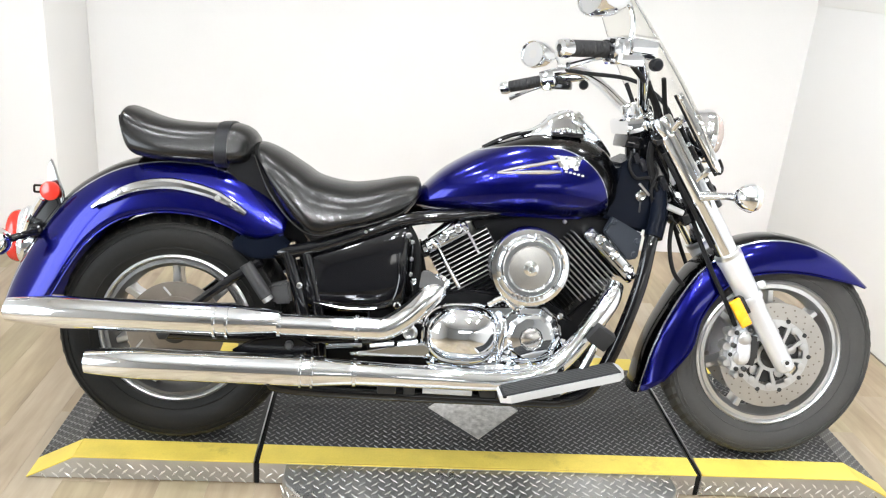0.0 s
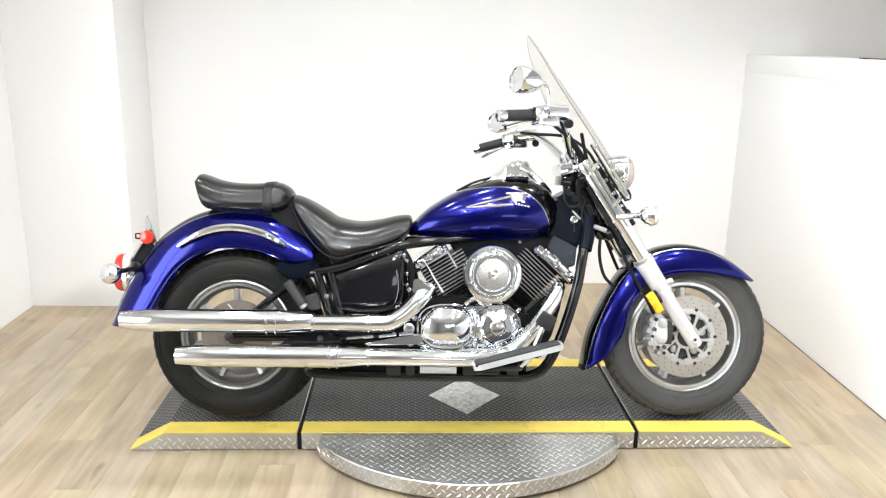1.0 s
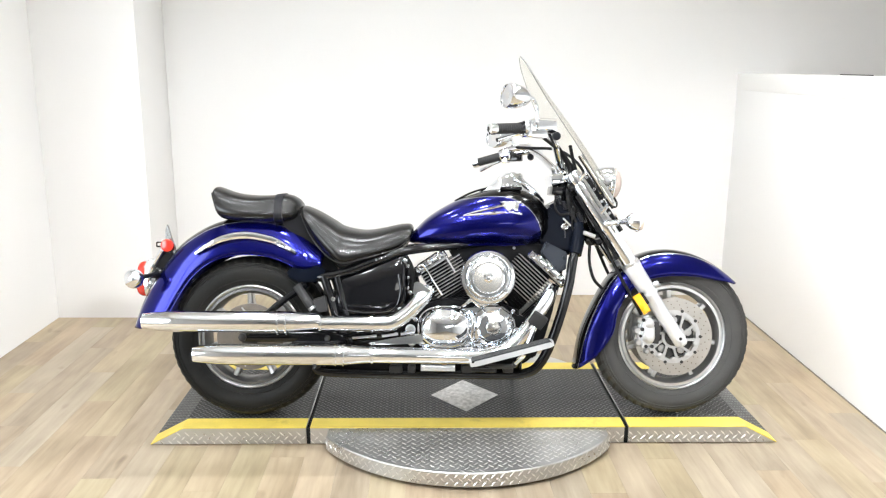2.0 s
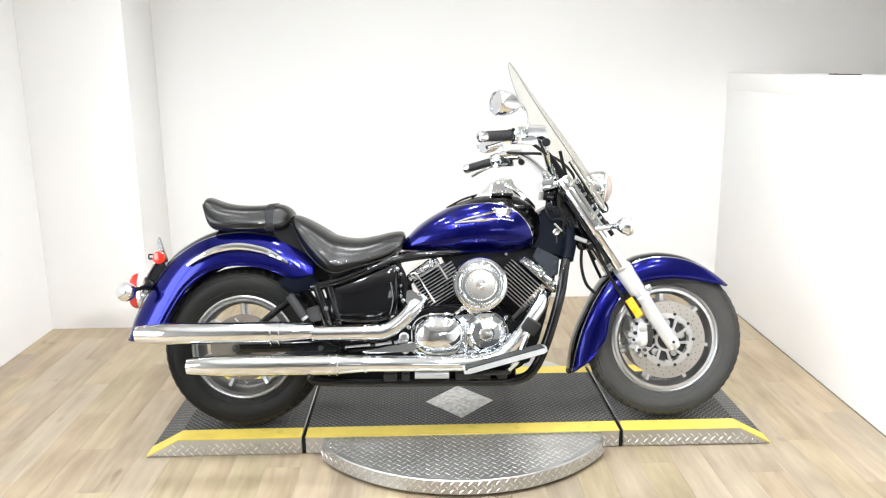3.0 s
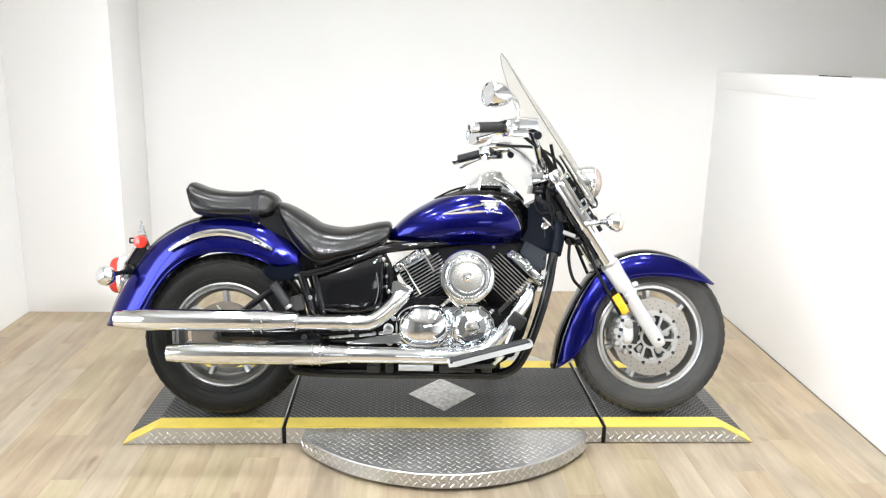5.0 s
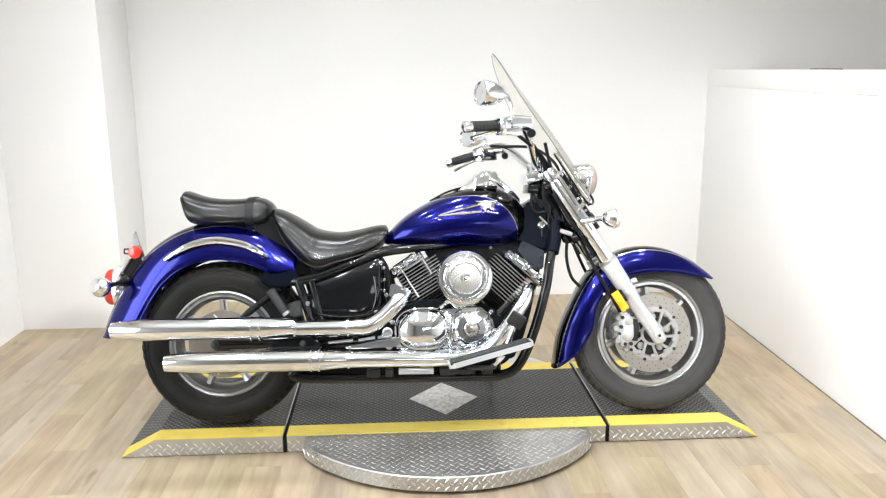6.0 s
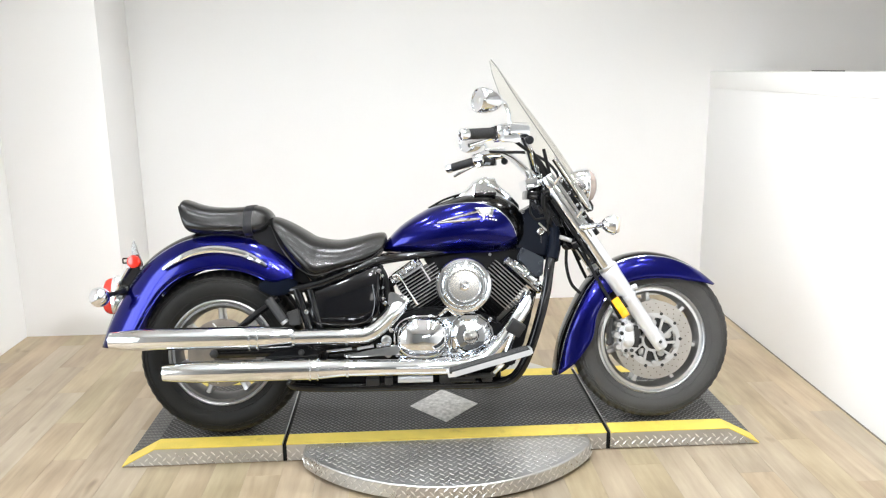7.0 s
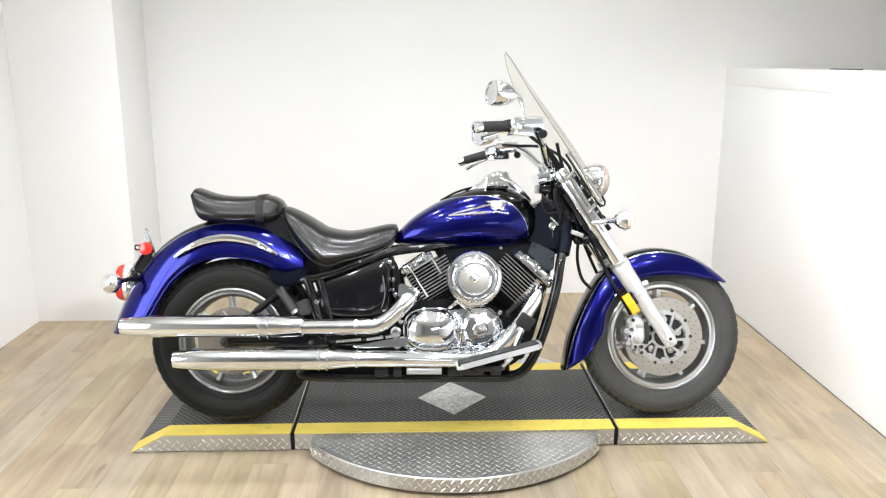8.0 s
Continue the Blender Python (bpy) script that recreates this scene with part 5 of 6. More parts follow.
# footboards and pedal
for s in (-1, 1):
    m = pose(0.162, s * 0.325, 0.298, 0, -14.4, 0)
    outline = [(-0.155, -0.024), (-0.15, -0.042), (-0.12, -0.049), (0.12, -0.049), (0.15, -0.039), (0.156, -0.018), (0.156, 0.024), (0.14, 0.045), (-0.13, 0.045), (-0.155, 0.024)]
    bm = loft([[m @ Vector((x, -s * -y if s < 0 else y, z)) for x, y in outline] for z in (-0.010, 0.008)])
    bmesh.ops.bevel(bm, geom=[e for e in bm.edges if len(e.link_faces) == 2 and e.calc_face_angle(0) > 1.2], offset=0.003, segments=2, affect="EDGES")
    board = mpart("footboard", bm, SILVER, "silver-edged rider footboard with ribbed rubber")
    mat_part = part("rubber_mat", box((0.295, 0.080, 0.007), m @ pose(0, 0.002, 0.0065), 0.003), PLASTIC, board, "ribbed black rubber mat")
    for k in range(7):
        part("rib", box((0.285, 0.0062, 0.005), m @ pose(0, -0.0325 + k * 0.0114, 0.0105), 0.0015, 1), GRIP, mat_part)
    part("board_bracket", tube([(0.10, s * 0.30, 0.27), (0.06, s * 0.20, 0.235), (0.05, s * 0.13, 0.20)], 0.014, 10), BLACK, board)
    part("board_bracket", tube([(0.22, s * 0.29, 0.295), (0.21, s * 0.20, 0.255), (0.20, s * 0.13, 0.20)], 0.012, 10), BLACK, board)
pedal = mpart("brake_pedal", tube([(0.19, -0.235, 0.245), (0.215, -0.275, 0.285), (0.24, -0.285, 0.35), (0.262, -0.290, 0.405)], [0.010, 0.011, 0.010, 0.008], 12), CHROME, "chrome brake pedal with a square rubber pad")
part("pedal_pad", box((0.056, 0.030, 0.050), pose(0.262, -0.30, 0.412, 14, 32, 0), 0.006), GRIP, pedal, "square black rubber pad")
part("pedal_link", tube([(0.19, -0.22, 0.24), (0.17, -0.20, 0.225), (0.03, -0.17, 0.222)], 0.010, 10), DARKMETAL, pedal)
part("pedal_cylinder", tube([(0.03, -0.175, 0.215), (0.115, -0.175, 0.213)], 0.018, 14), BLACK, pedal)

# rear lamps and plate bracket
tail = mpart("tail_lamp", cushion([(-1.284, 0.575, 0.515, 0.03), (-1.277, 0.603, 0.485, 0.046), (-1.260, 0.612, 0.473, 0.050), (-1.238, 0.608, 0.476, 0.048)], 3.0), RED, "red tail lamp in a chrome base", None, 60)
part("lamp_base", cushion([(-1.246, 0.618, 0.474, 0.052), (-1.230, 0.624, 0.470, 0.054), (-1.205, 0.61, 0.49, 0.045)], 3.0), CHROME, tail, "chrome lamp base")
part("plate_bracket", plate([(-1.160, 0.640), (-1.157, 0.735), (-1.154, 0.756), (-1.149, 0.756), (-1.143, 0.735), (-1.120, 0.668), (-1.120, 0.640)], -0.066, -0.052, 0.003), BRACKET, tail, "chrome bracket rising behind the reflector")
part("bracket_arm", tube([(-1.225, -0.06, 0.545), (-1.20, -0.075, 0.60), (-1.165, -0.085, 0.655)], 0.010, 10), CHROME, tail)
part("bracket_plate", plate([(-1.215, 0.55), (-1.19, 0.55), (-1.125, 0.64), (-1.135, 0.665), (-1.165, 0.66)], -0.075, -0.055, 0.004), BLACK, tail)
part("side_reflector", lathe([(0.024, 0), (0.0255, 0.004), (0.024, 0.010), (0.016, 0.013), (0.001, 0.014)], (-1.145, -0.080, 0.676), (0, -1, 0), 28), RED, tail, "round red side reflector")
bm = bmesh.new()
for p, q in (((-1.165, 0.688), (-1.186, 0.688)), ((-1.186, 0.688), (-1.186, 0.671)), ((-1.186, 0.671), (-1.165, 0.671))):
    add_tube(bm, [(p[0], -0.08, p[1]), (q[0], -0.08, q[1])], 0.003, 6, smooth=False)
part("tab", bm, BLACK, tail)
for s in (-1, 1):
    sig = mpart("rear_signal", lathe([(0.001, 0.040), (0.016, 0.036), (0.028, 0.025), (0.035, 0.006), (0.037, -0.002), (0.035, -0.008)], (-1.240, s * 0.176, 0.553), (0.55, s * 0.83, 0.05), 28), CHROME, "chrome bullet turn signal on a short stalk")
    part("signal_lens", lathe([(0.033, 0), (0.028, -0.011), (0.001, -0.017)], (-1.2445, s * 0.170, 0.5525), (0.55, s * 0.83, 0.05), 24), RED, sig, "red signal lens")
    part("stalk", tube([(-1.222, s * 0.155, 0.556), (-1.195, s * 0.115, 0.565), (-1.175, s * 0.07, 0.575)], [0.010, 0.009, 0.011], 12), BLACK, sig)
    part("stalk_mount", lathe([(0.018, 0), (0.018, 0.012), (0.012, 0.018)], (-1.185, s * 0.075, 0.572), (0, s, 0), 16), BLACK, sig)

# fork, headlight, front signals
F_AX, F_TOP = Vector((0.838, 0, 0.320)), Vector((0.418, 0, 0.958))
f_dir = (F_TOP - F_AX).normalized()
f_len = (F_TOP - F_AX).length
for s in (-1, 1):
    o = Vector((0, s * 0.108, 0))
    leg = mpart("fork_leg", lathe([(0.020, -0.035), (0.026, -0.028), (0.027, 0.02), (0.0275, 0.15), (0.032, 0.22), (0.0345, 0.315), (0.037, 0.335), (0.034, 0.342)], F_AX + o, f_dir, 28), SILVER, "silver fork leg with chrome upper cover")
    part("fork_cover", lathe([(0.030, 0.335), (0.031, 0.34), (0.0315, 0.50), (0.034, 0.515), (0.034, 0.53), (0.032, 0.54), (0.032, f_len - 0.05), (0.030, f_len - 0.045)], F_AX + o, f_dir, 28), CHROME, leg, "chrome upper fork cover")
    part("cover_slot", tube([F_AX + o * 1.02 + f_dir * 0.39 + Vector((-0.030, s * 0.016, -0.018)), F_AX + o * 1.02 + f_dir * 0.68 + Vector((-0.030, s * 0.016, -0.018))], 0.006, 8), GAPBLACK, leg)
    part("fork_cap", lathe([(0.030, f_len - 0.05), (0.031, f_len - 0.005), (0.025, f_len + 0.006), (0.012, f_len + 0.01)], F_AX + o, f_dir, 24), CHROME, leg)
    part("axle_cap", lathe([(0.014, 0), (0.015, 0.005), (0.011, 0.008), (0.009, 0.006)], F_AX + o + Vector((0, s * 0.029, 0)), (0, s, 0), 20), SILVER, leg)
    part("axle_bore", lathe([(0.006, 0.004), (0.006, 0.0075)], F_AX + o + Vector((0, s * 0.029, 0)), (0, s, 0), 12), DARKMETAL, leg)
    part("reflector", box((0.031, 0.012, 0.082), pose(0.683, s * 0.152, 0.457, 0, -33, 0), 0.003), AMBER, leg, "rectangular amber reflector")
    part("leg_boss", lathe([(0.011, 0), (0.011, 0.016), (0.007, 0.020)], F_AX + o + f_dir * 0.235 + Vector((0.030, s * 0.012, 0.012)), (0.8, s * 0.4, 0.4), 14), SILVER, leg)
    part("leg_seam", lathe([(0.0345, 0.200), (0.0362, 0.204), (0.0362, 0.212), (0.0345, 0.216)], F_AX + o, f_dir, 28), SILVER, leg)
    part("dust_seal", lathe([(0.0345, 0.338), (0.0365, 0.341), (0.0365, 0.350), (0.033, 0.354)], F_AX + o, f_dir, 28), ALU, leg)
    part("reflector_bracket", box((0.02, 0.03, 0.05), pose(0.693, s * 0.135, 0.475, 0, -33, 0), 0.003), BLACK, leg)
    cal = mpart("brake_caliper", plate([(0.70, 0.40), (0.735, 0.41), (0.765, 0.375), (0.772, 0.335), (0.755, 0.295), (0.72, 0.270), (0.695, 0.282), (0.688, 0.33)], s * 0.048, s * 0.098, 0.009), SILVER, "silver brake caliper")
    for x, z in ((0.715, 0.372), (0.708, 0.318)):
        part("piston_cap", lathe([(0.019, 0), (0.019, 0.012), (0.013, 0.016)], (x + 0.012, s * 0.096, z), (0, s, 0), 18), ALU, cal)
    for x, z in ((0.744, 0.398), (0.700, 0.352), (0.738, 0.285)):
        part("caliper_bolt", lathe([(0.0075, 0), (0.0075, 0.010), (0.004, 0.013)], (x, s * 0.096, z), (0, s, 0), 8), DARKMETAL, cal)
    part("pad_slot", box((0.040, 0.012, 0.085), pose(0.752, s * 0.094, 0.338, 0, 8, 0), 0.004), DARKMETAL, cal)
    for x, z, r in ((0.693, 0.385, 0.013), (0.684, 0.345, 0.015), (0.69, 0.298, 0.014), (0.722, 0.262, 0.010)):
        part("caliper_lobe", lathe([(r * 0.8, 0), (r, 0.006), (r, 0.026), (r * 0.7, 0.034)], (x, s * 0.058, z), (0, s, 0), 14), ALU, cal)
    part("bridge", cushion([(0.708, 0.372, 0.308, 0.008), (0.716, 0.380, 0.300, 0.014), (0.738, 0.376, 0.304, 0.014), (0.746, 0.365, 0.315, 0.008)], 2.4), SILVER, cal, "bright rounded bridge").location = (0.002, s * 0.100, -0.004)
    for x, z, r in ((0.706, 0.388, 0.007), (0.694, 0.325, 0.006), (0.716, 0.284, 0.007), (0.748, 0.318, 0.006)):
        part("caliper_hole", lathe([(r, 0), (r, 0.003), (r * 0.6, 0.004)], (x, s * 0.098, z), (0, s, 0), 12), DARKMETAL, cal)
    part("caliper_arm", tube([(0.755, s * 0.085, 0.36), (0.79, s * 0.095, 0.385), (0.80, s * 0.10, 0.37)], 0.012, 10), SILVER, cal)
    hose = [(0.40, s * 0.16, 1.06), (0.43, s * 0.12, 0.97), (0.49, s * 0.075, 0.82), (0.545, s * 0.085, 0.70), (0.60, s * 0.10, 0.58), (0.655, s * 0.112, 0.48), (0.695, s * 0.105, 0.41)]
    part("brake_hose", tube(hose, 0.0065, 8), GAPBLACK, cal, "black rubber brake hose")
    sig = mpart("front_signal", lathe([(0.001, -0.046), (0.016, -0.042), (0.030, -0.026), (0.037, -0.006), (0.038, 0.0), (0.035, 0.006)], (0.648, s * 0.205, 0.772), (1, 0, -0.03), 28), CHROME, "chrome bullet turn signal beside the fork")
    part("signal_lens", lathe([(0.034, 0), (0.030, 0.012), (0.001, 0.02)], (0.653, s * 0.205, 0.772), (1, 0, -0.03), 24), CLEARLENS, sig, "pale amber signal lens")
    part("stalk", tube([(0.610, s * 0.20, 0.772), (0.585, s * 0.17, 0.77), (0.545, s * 0.135, 0.765)], [0.012, 0.010, 0.014], 12), CHROME, sig)
f_fwd = Vector((-f_dir.z, 0, f_dir.x)) * -1
shroud = mpart("fork_shroud", tube([F_AX + f_dir * 0.47 + f_fwd * 0.040 + Vector((0, -0.085, 0)), F_AX + f_dir * 0.74 + f_fwd * 0.040 + Vector((0, -0.085, 0))], 0.014, 12), BLACK, "black stays between the fork and the headlight")
part("stay", tube([F_AX + f_dir * 0.47 + f_fwd * 0.040 + Vector((0, 0.085, 0)), F_AX + f_dir * 0.74 + f_fwd * 0.040 + Vector((0, 0.085, 0))], 0.014, 12), BLACK, shroud)
part("stay_bridge", tube([F_AX + f_dir * 0.52 + f_fwd * 0.040 + Vector((0, -0.085, 0)), F_AX + f_dir * 0.52 + f_fwd * 0.040 + Vector((0, 0.085, 0))], 0.020, 12), BLACK, shroud)
for k in range(5):
    part("stay_bolt", lathe([(0.006, 0), (0.006, 0.006), (0.004, 0.008)], F_AX + f_dir * (0.50 + 0.055 * k) + f_fwd * 0.040 + Vector((0, -0.098, 0)), (0, -1, 0), 8), CHROME, shroud)
tree = mpart("fork_clamp", box((0.062, 0.26, 0.036), pose(0.428, 0, 0.912, 0, -33, 0), 0.014, 3), BLACK, "black upper and lower fork clamps")
part("lower_clamp", box((0.065, 0.21, 0.045), pose(0.535, 0, 0.71, 0, -33, 0), 0.012, 3), BLACK, tree)
part("clamp_bracket", box((0.050, 0.03, 0.016), pose(0.487, -0.10, 0.722, 0, 20, 0), 0.004), ALU, tree)
part("steering_stem", tube([(0.405, 0, 0.93), (0.495, 0, 0.70)], 0.03, 14), BLACK, tree)
part("horn", lathe([(0.02, 0), (0.024, 0.01), (0.022, 0.02), (0.012, 0.024)], (0.50, -0.05, 0.70), (0.2, -1, 0), 20), BLACK, tree)
head = mpart("headlight", lathe([(0.001, -0.084), (0.023, -0.081), (0.046, -0.068), (0.060, -0.044), (0.066, -0.012), (0.068, 0.0), (0.071, 0.004), (0.071, 0.014), (0.066, 0.019)], (0.580, 0, 0.926), (1, 0, -0.06), 44), CHROME, "round chrome headlight bucket")
part("headlight_lens", lathe([(0.066, 0.014), (0.063, 0.026), (0.053, 0.040), (0.034, 0.050), (0.015, 0.054), (0.001, 0.055)], (0.580, 0, 0.926), (1, 0, -0.06), 40), HEADLENS, head, "pinkish glass headlight lens")
part("headlight_mount", tube([(0.53, 0, 0.80), (0.57, 0, 0.86), (0.60, 0, 0.87)], 0.022, 12), CHROME, head)

# handlebar
bar = mpart("handlebar", tube([(0.185, -0.372, 1.103), (0.235, -0.335, 1.118), (0.29, -0.27, 1.118), (0.335, -0.19, 1.07), (0.372, -0.10, 0.995), (0.385, -0.06, 0.978), (0.387, 0.0, 0.975), (0.385, 0.06, 0.978), (0.372, 0.10, 0.995), (0.335, 0.19, 1.052), (0.29, 0.27, 1.092), (0.235, 0.335, 1.09), (0.185, 0.372, 1.075)], 0.0158, 16), CHROME, "wide pulled-back chrome handlebar")
for s in (-1, 1):
    drop = 0.042 if s > 0 else 0.0
    g0, g1 = Vector((0.090, s * 0.42, (1.092 if s < 0 else 1.080) - drop)), Vector((0.190, s * 0.37, (1.101 if s < 0 else 1.105) - drop))
    d = (g1 - g0).normalized()
    n = (g1 - g0).length
    prof = [(0.014, 0)]
    for k in range(11):
        a = 0.004 + k * (n - 0.012) / 11
        prof += [(0.0185, a), (0.0185, a + 0.0075), (0.0172, a + 0.0085), (0.0172, a + 0.0098)]
    prof += [(0.021, n - 0.006), (0.021, n)]
    grip = part("grip", lathe(prof, g0, d, 22), GRIP, bar, "ribbed black rubber grip")
    part("grip_end", lathe([(0.007, -0.018), (0.009, -0.026), (0.0195, -0.022), (0.0215, -0.006), (0.0185, 0.006)], g0, d, 22), CHROME, grip)
    part("bar_hole", lathe([(0.0068, -0.0235), (0.0068, -0.018)], g0, d, 14), DARKMETAL, grip)
    pod = part("switch_pod", lathe([(0.019, -0.002), (0.026, 0.000), (0.029, 0.006), (0.029, 0.016), (0.025, 0.019), (0.025, 0.023), (0.030, 0.026), (0.030, 0.042), (0.024, 0.048), (0.017, 0.050)], g1, d, 26, (1.0, 0.95)), CHROME, bar, "chrome switch pod")
    for k in range(3):
        part("switch", box((0.012, 0.010, 0.010), Matrix.Translation(g1 + d * 0.018 + Vector((-0.010, s * 0.024, 0.016 - k * 0.017))), 0.002), BLACK, pod)
    part("switch_box", box((0.032, 0.046, 0.060), Matrix.Translation(g1 + d * 0.016 + Vector((0.006, 0, -0.004))) @ pose(0, 0, 0, 0, 0, -s * 30), 0.009, 3), CHROME, pod, "chrome switch housing")
    res = part("fluid_reservoir", box((0.092, 0.046, 0.036), Matrix.Translation(g1 + d * 0.095 + Vector((0.0, 0, 0.006))) @ pose(0, 0, 0, 0, 0, -s * 30), 0.009, 3), CHROME, bar, "chrome fluid reservoir")
    part("reservoir_lid", box((0.080, 0.050, 0.008), Matrix.Translation(g1 + d * 0.095 + Vector((0.0, 0, 0.026))) @ pose(0, 0, 0, 0, 0, -s * 30), 0.003), SATIN, res, "flat bright lid")
    part("pump_body", tube([g1 + d * 0.05 + Vector((0.01, 0, -0.002)), g1 + d * 0.13 + Vector((0.008, 0, -0.006))], 0.017, 14), CHROME, res)
    part("pivot_knob", lathe([(0.012, 0), (0.015, 0.008), (0.015, 0.022), (0.010, 0.026)], g1 + d * 0.125 + Vector((0.014, s * 0.006, -0.034)), (0.2, s, 0), 16), PLASTIC, res, "black plastic knob")
    part("clamp_band", lathe([(0.019, -0.010), (0.022, -0.006), (0.022, 0.006), (0.019, 0.010)], g1 + d * 0.062, d, 20), DARKMETAL, bar)
    part("lever_perch", box((0.07, 0.036, 0.026), Matrix.Translation(g1 + d * 0.055 + Vector((0.008, s * 0.006, -0.024))) @ pose(0, 0, 0, 0, 0, -s * 27), 0.007), BLACK if s > 0 else CHROME, bar)
    out = -1.2 if s < 0 else 1
    lever = [g1 + d * 0.035 + Vector((0.012, s * 0.012 * out, -0.004)), g1 + d * 0.01 + Vector((0.022, s * 0.03 * out, -0.006)), g0 + d * 0.05 + Vector((0.02, s * 0.04 * out, -0.020)), g0 + Vector((0.012, s * 0.036 * out, -0.034))]
    part("lever", tube(lever, [0.009, 0.0075, 0.006, 0.008], 10), CHROME, bar, "chrome control lever")
    part("riser", tube([(0.395, s * 0.055, 0.925), (0.387, s * 0.055, 0.975)], 0.02, 16), CHROME, bar)
    part("riser_nut", lathe([(0.011, 0), (0.011, 0.010), (0.007, 0.014)], (0.368, s * 0.055, 0.945), (-0.6, s * 0.5, 0.3), 8), CHROME, bar)
    part("riser_clamp", box((0.05, 0.032, 0.042), pose(0.386, s * 0.055, 0.980, 0, -20, 0), 0.01), CHROME, bar)
    mc, ma = (Vector((0.140, -0.405, 1.209)), (-0.93, -0.36, 0.04)) if s < 0 else (Vector((0.162, 0.405, 1.146)), (-0.80, -0.58, 0.0))
    mir = mpart("mirror", lathe([(0.006, -0.084), (0.014, -0.080), (0.028, -0.070), (0.038, -0.052), (0.0445, -0.028), (0.0465, -0.006), (0.046, 0.004), (0.043, 0.010), (0.0405, 0.009), (0.0395, 0.005)], mc, ma, 36, (1.15, 0.95)), CHROME, "teardrop chrome mirror on a curved stem")
    part("mirror_face", lathe([(0.0405, 0.004), (0.001, 0.0055)], mc, ma, 36, (1.15, 0.95)), MIRRORGLASS, mir, "mirror glass")
    back = mc - Vector(ma).normalized() * 0.080
    part("stem", tube([back, back + Vector((0.018, -s * 0.01, -0.004)), (0.246, s * 0.365, mc.z - 0.045), (0.246, s * 0.35, 1.115)], [0.010, 0.006, 0.0055, 0.008], 10), CHROME, mir)
part("riser_block", box((0.066, 0.165, 0.046), pose(0.372, 0, 0.938, 0, -14, 0), 0.012, 3), CHROME, bar, "polished riser block")
bm = bmesh.new()
add_tube(bm, [(0.235, 0.34, 1.10), (0.29, 0.22, 1.085), (0.40, 0.06, 1.06), (0.48, -0.02, 0.97), (0.50, 0.0, 0.83)], 0.006, 8)
part("clutch_cable", bm, GAPBLACK, bar, "black control cable")
bm = bmesh.new()
add_tube(bm, [(0.24, -0.33, 1.095), (0.30, -0.24, 1.07), (0.39, -0.12, 1.02), (0.45, -0.05, 0.93), (0.44, -0.06, 0.80)], 0.0065, 8)
part("throttle_cable", bm, GAPBLACK, bar, "black control cable")
bm = bmesh.new()
add_tube(bm, [(0.50, -0.065, 0.70), (0.495, -0.075, 0.62), (0.51, -0.085, 0.55), (0.545, -0.08, 0.51)], 0.0062, 8)
part("front_cable", bm, GAPBLACK, bar, "black looped cable")
bm = bmesh.new()
add_tube(bm, [(0.33, -0.20, 1.075), (0.37, -0.15, 1.03), (0.41, -0.115, 0.96), (0.405, -0.10, 0.86), (0.43, -0.09, 0.78)], 0.009, 8)
part("wiring_sleeve", bm, GAPBLACK, bar, "black wiring sleeve")


# windscreen
screen_rows = smooth_path([(0.229, 1.428, 0.020, 0.003), (0.260, 1.384, 0.082, 0.014), (0.335, 1.272, 0.150, 0.034), (0.420, 1.155, 0.202, 0.052), (0.495, 1.045, 0.232, 0.060), (0.566, 0.930, 0.238, 0.066), (0.600, 0.850, 0.236, 0.068)], 6)


def screen_point(i, u):
    cx, cz, half_w, sweep = screen_rows[i]
    return Vector((cx - sweep * u * u, half_w * u, cz - 0.02 * u * u * half_w / 0.238))


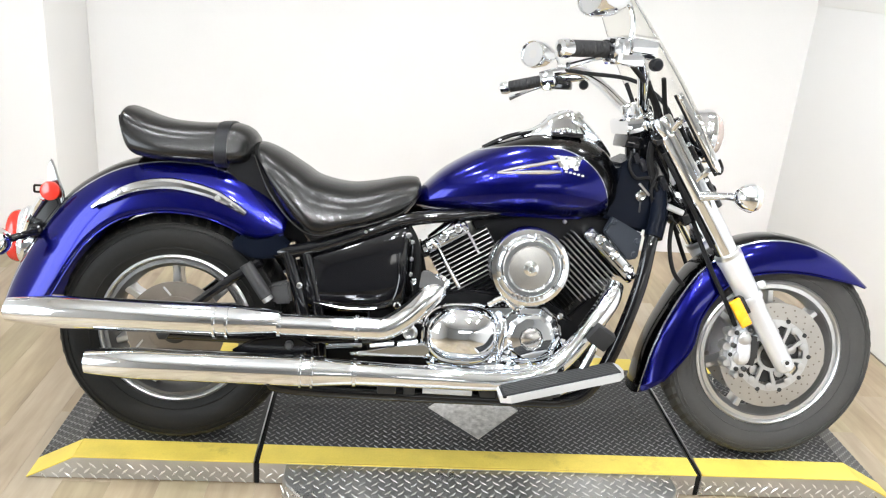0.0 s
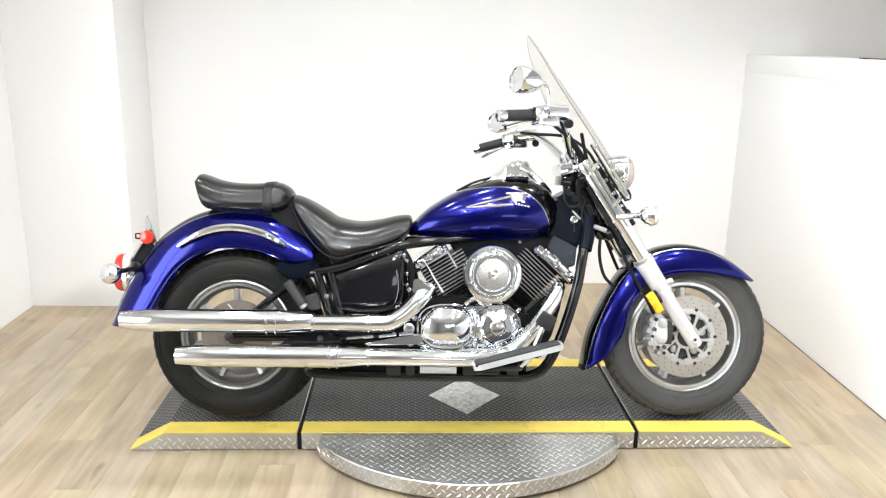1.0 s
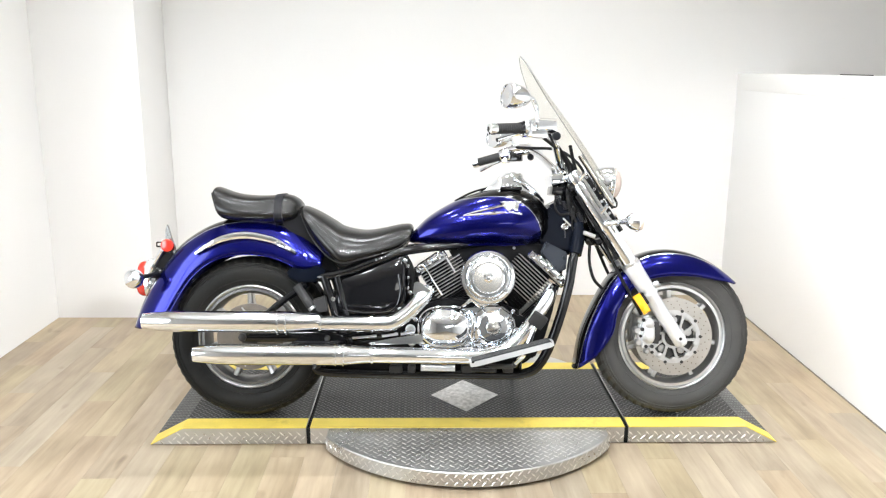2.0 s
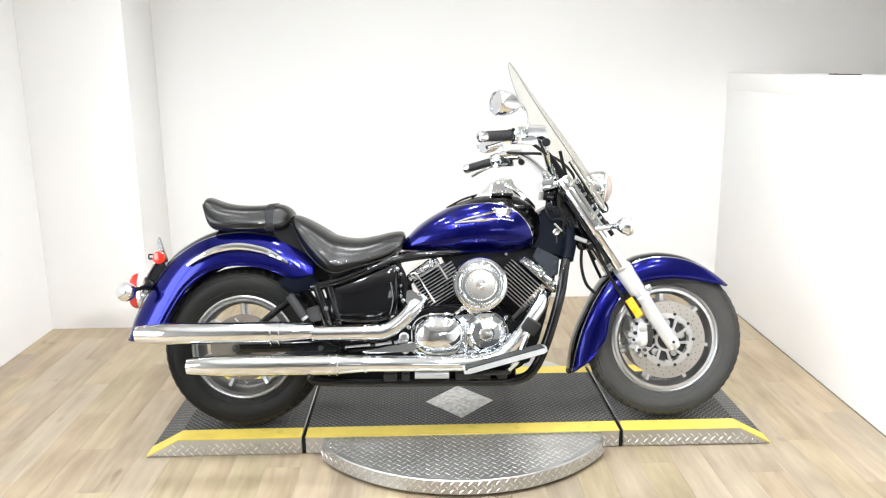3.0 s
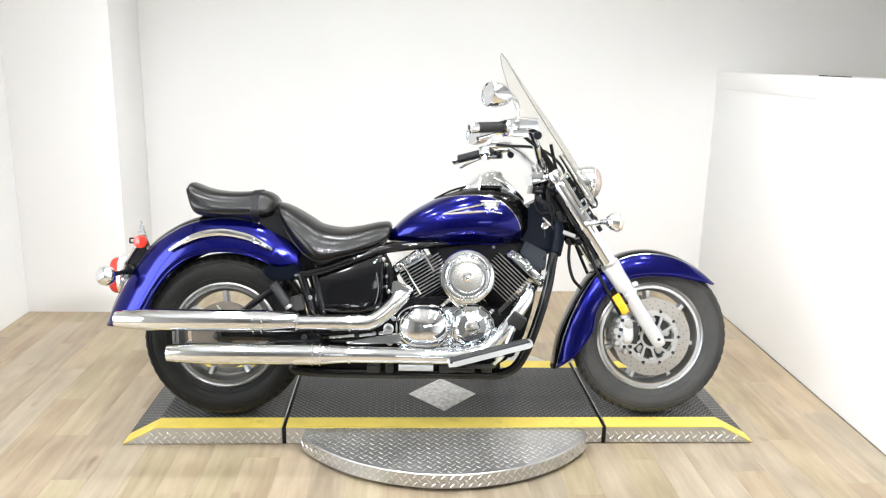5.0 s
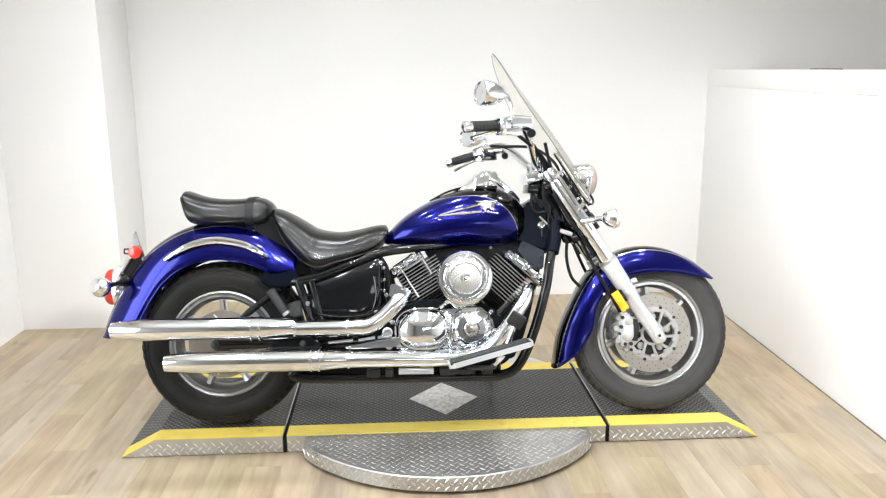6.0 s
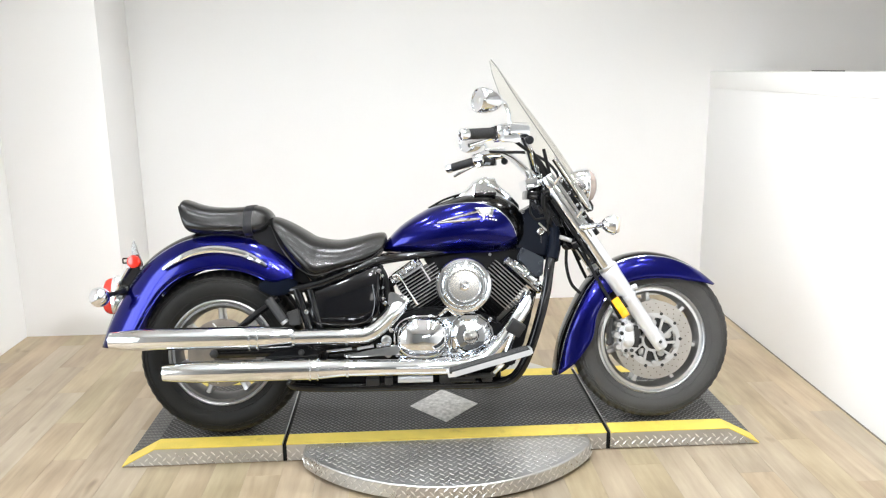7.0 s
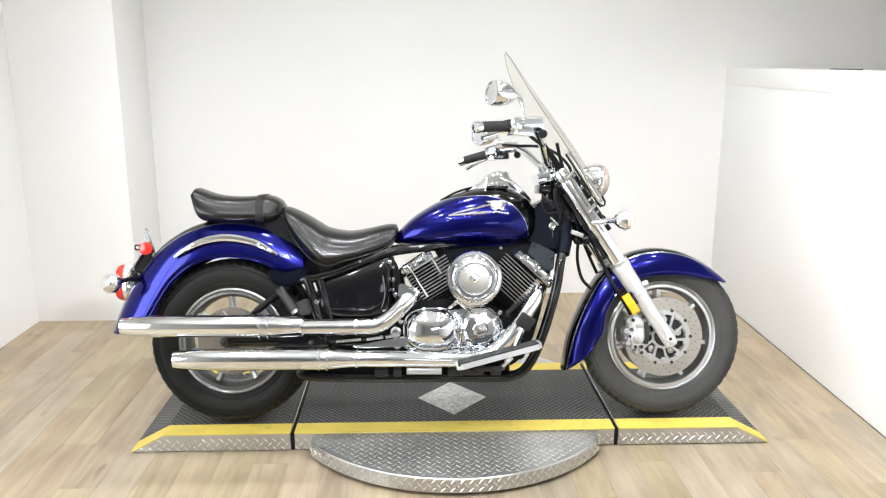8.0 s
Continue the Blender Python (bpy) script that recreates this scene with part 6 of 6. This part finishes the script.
SN, UN = len(screen_rows) - 3, 24
bm = bmesh.new()
grid = [[bm.verts.new(screen_point(i, -1 + 2 * j / UN)) for j in range(UN + 1)] for i in range(SN + 1)]
for i in range(SN):
    for j in range(UN):
        bm.faces.new((grid[i][j], grid[i][j + 1], grid[i + 1][j + 1], grid[i + 1][j]))
screen = mpart("windscreen", bm, SCREEN, "tall clear acrylic windscreen")
mod = screen.modifiers.new("thick", "SOLIDIFY")
mod.thickness, mod.material_offset_rim = 0.003, 1
screen.data.materials.append(SCREENEDGE)
screen.visible_shadow = False
for s in (-1, 1):
    m = pose(0.508, s * 0.160, 0.926, 0, -34, 0)
    strip = [(-0.010, 0.120), (0.011, 0.120), (0.016, -0.085), (0.014, -0.108), (0.004, -0.119), (-0.007, -0.114), (-0.013, -0.096)]
    bm = loft([[m @ Vector((x * k, s * y, z * (0.97 + 0.03 * k))) for x, z in strip] for k, y in ((1.0, -0.003), (1.0, 0.001), (0.62, 0.007), (0.30, 0.0085))])
    brk = part("screen_trim", bm, CHROME, screen, "bright metal trim strip down the windscreen edge")
    edge = strip[0:1] + strip[:0:-1]
    part("trim_edge", tube([m @ Vector((x, s * 0.003, z)) for x, z in edge[:6]], 0.0035, 8, 3), BLACK, brk, "dark rubber edge of the trim")
    for h in (-0.100, 0.0, 0.105):
        part("trim_bolt", lathe([(0.007, 0), (0.007, 0.005), (0.004, 0.008)], m @ Vector((0.002, s * 0.003, h)), (0, s, 0), 12), CHROME, brk)
    part("screen_stay", tube([(0.445, s * 0.13, 0.93), (0.465, s * 0.15, 0.96), (0.495, s * 0.152, 0.965)], 0.008, 8), CHROME, brk)
    part("screen_stay", tube([(0.525, s * 0.13, 0.80), (0.545, s * 0.15, 0.83), (0.565, s * 0.152, 0.86)], 0.008, 8), CHROME, brk)

# ---- floor planks ----
PW, PL = 0.128, 0.92
shapes = {}
far_verts, far_faces = [], []
row = 0
x = X_L
while x < RECESS:
    w = min(PW, RECESS - x)
    y = Y_F - (row * 0.337) % PL
    while y < Y_B:
        y0, y1 = max(y, Y_F), min(y + PL, Y_B)
        key = (round(w, 3), round(y1 - y0, 3))
        if y1 - y0 > 0.02 and w > 0.02 and (x > 1.95 or y1 < -4.2):
            n = len(far_verts)
            far_verts += [(px, py, pz) for pz in (-0.011, 0.0) for px, py in ((x, y0), (x + w - 0.0005, y0), (x + w - 0.0005, y1 - 0.0005), (x, y1 - 0.0005))]
            far_faces += [tuple(n + q for q in f) for f in ((4, 5, 6, 7), (0, 1, 5, 4), (1, 2, 6, 5), (2, 3, 7, 6), (3, 0, 4, 7))]
        elif y1 - y0 > 0.02 and w > 0.02:
            if key not in shapes:
                b2 = box((key[0] - 0.0004, key[1] - 0.0004, 0.011), pose(0, 0, -0.0055), 0.0003, 1)
                me = bpy.data.meshes.new("plank")
                b2.to_mesh(me)
                b2.free()
                me.materials.append(OAK)
                shapes[key] = me
            ob = new("plank", shapes[key])
            ob.parent = floor
            ob.location = (x + w / 2, (y0 + y1) / 2, 0)
        y += PL
    x += PW
    row += 1
me = bpy.data.meshes.new("far_planks")
me.from_pydata(far_verts, [], far_faces)
me.materials.append(OAK)
far = new("far_planks", me)
far.parent = floor
tagged(far, "light oak planks away from the platform", kind="stuff")
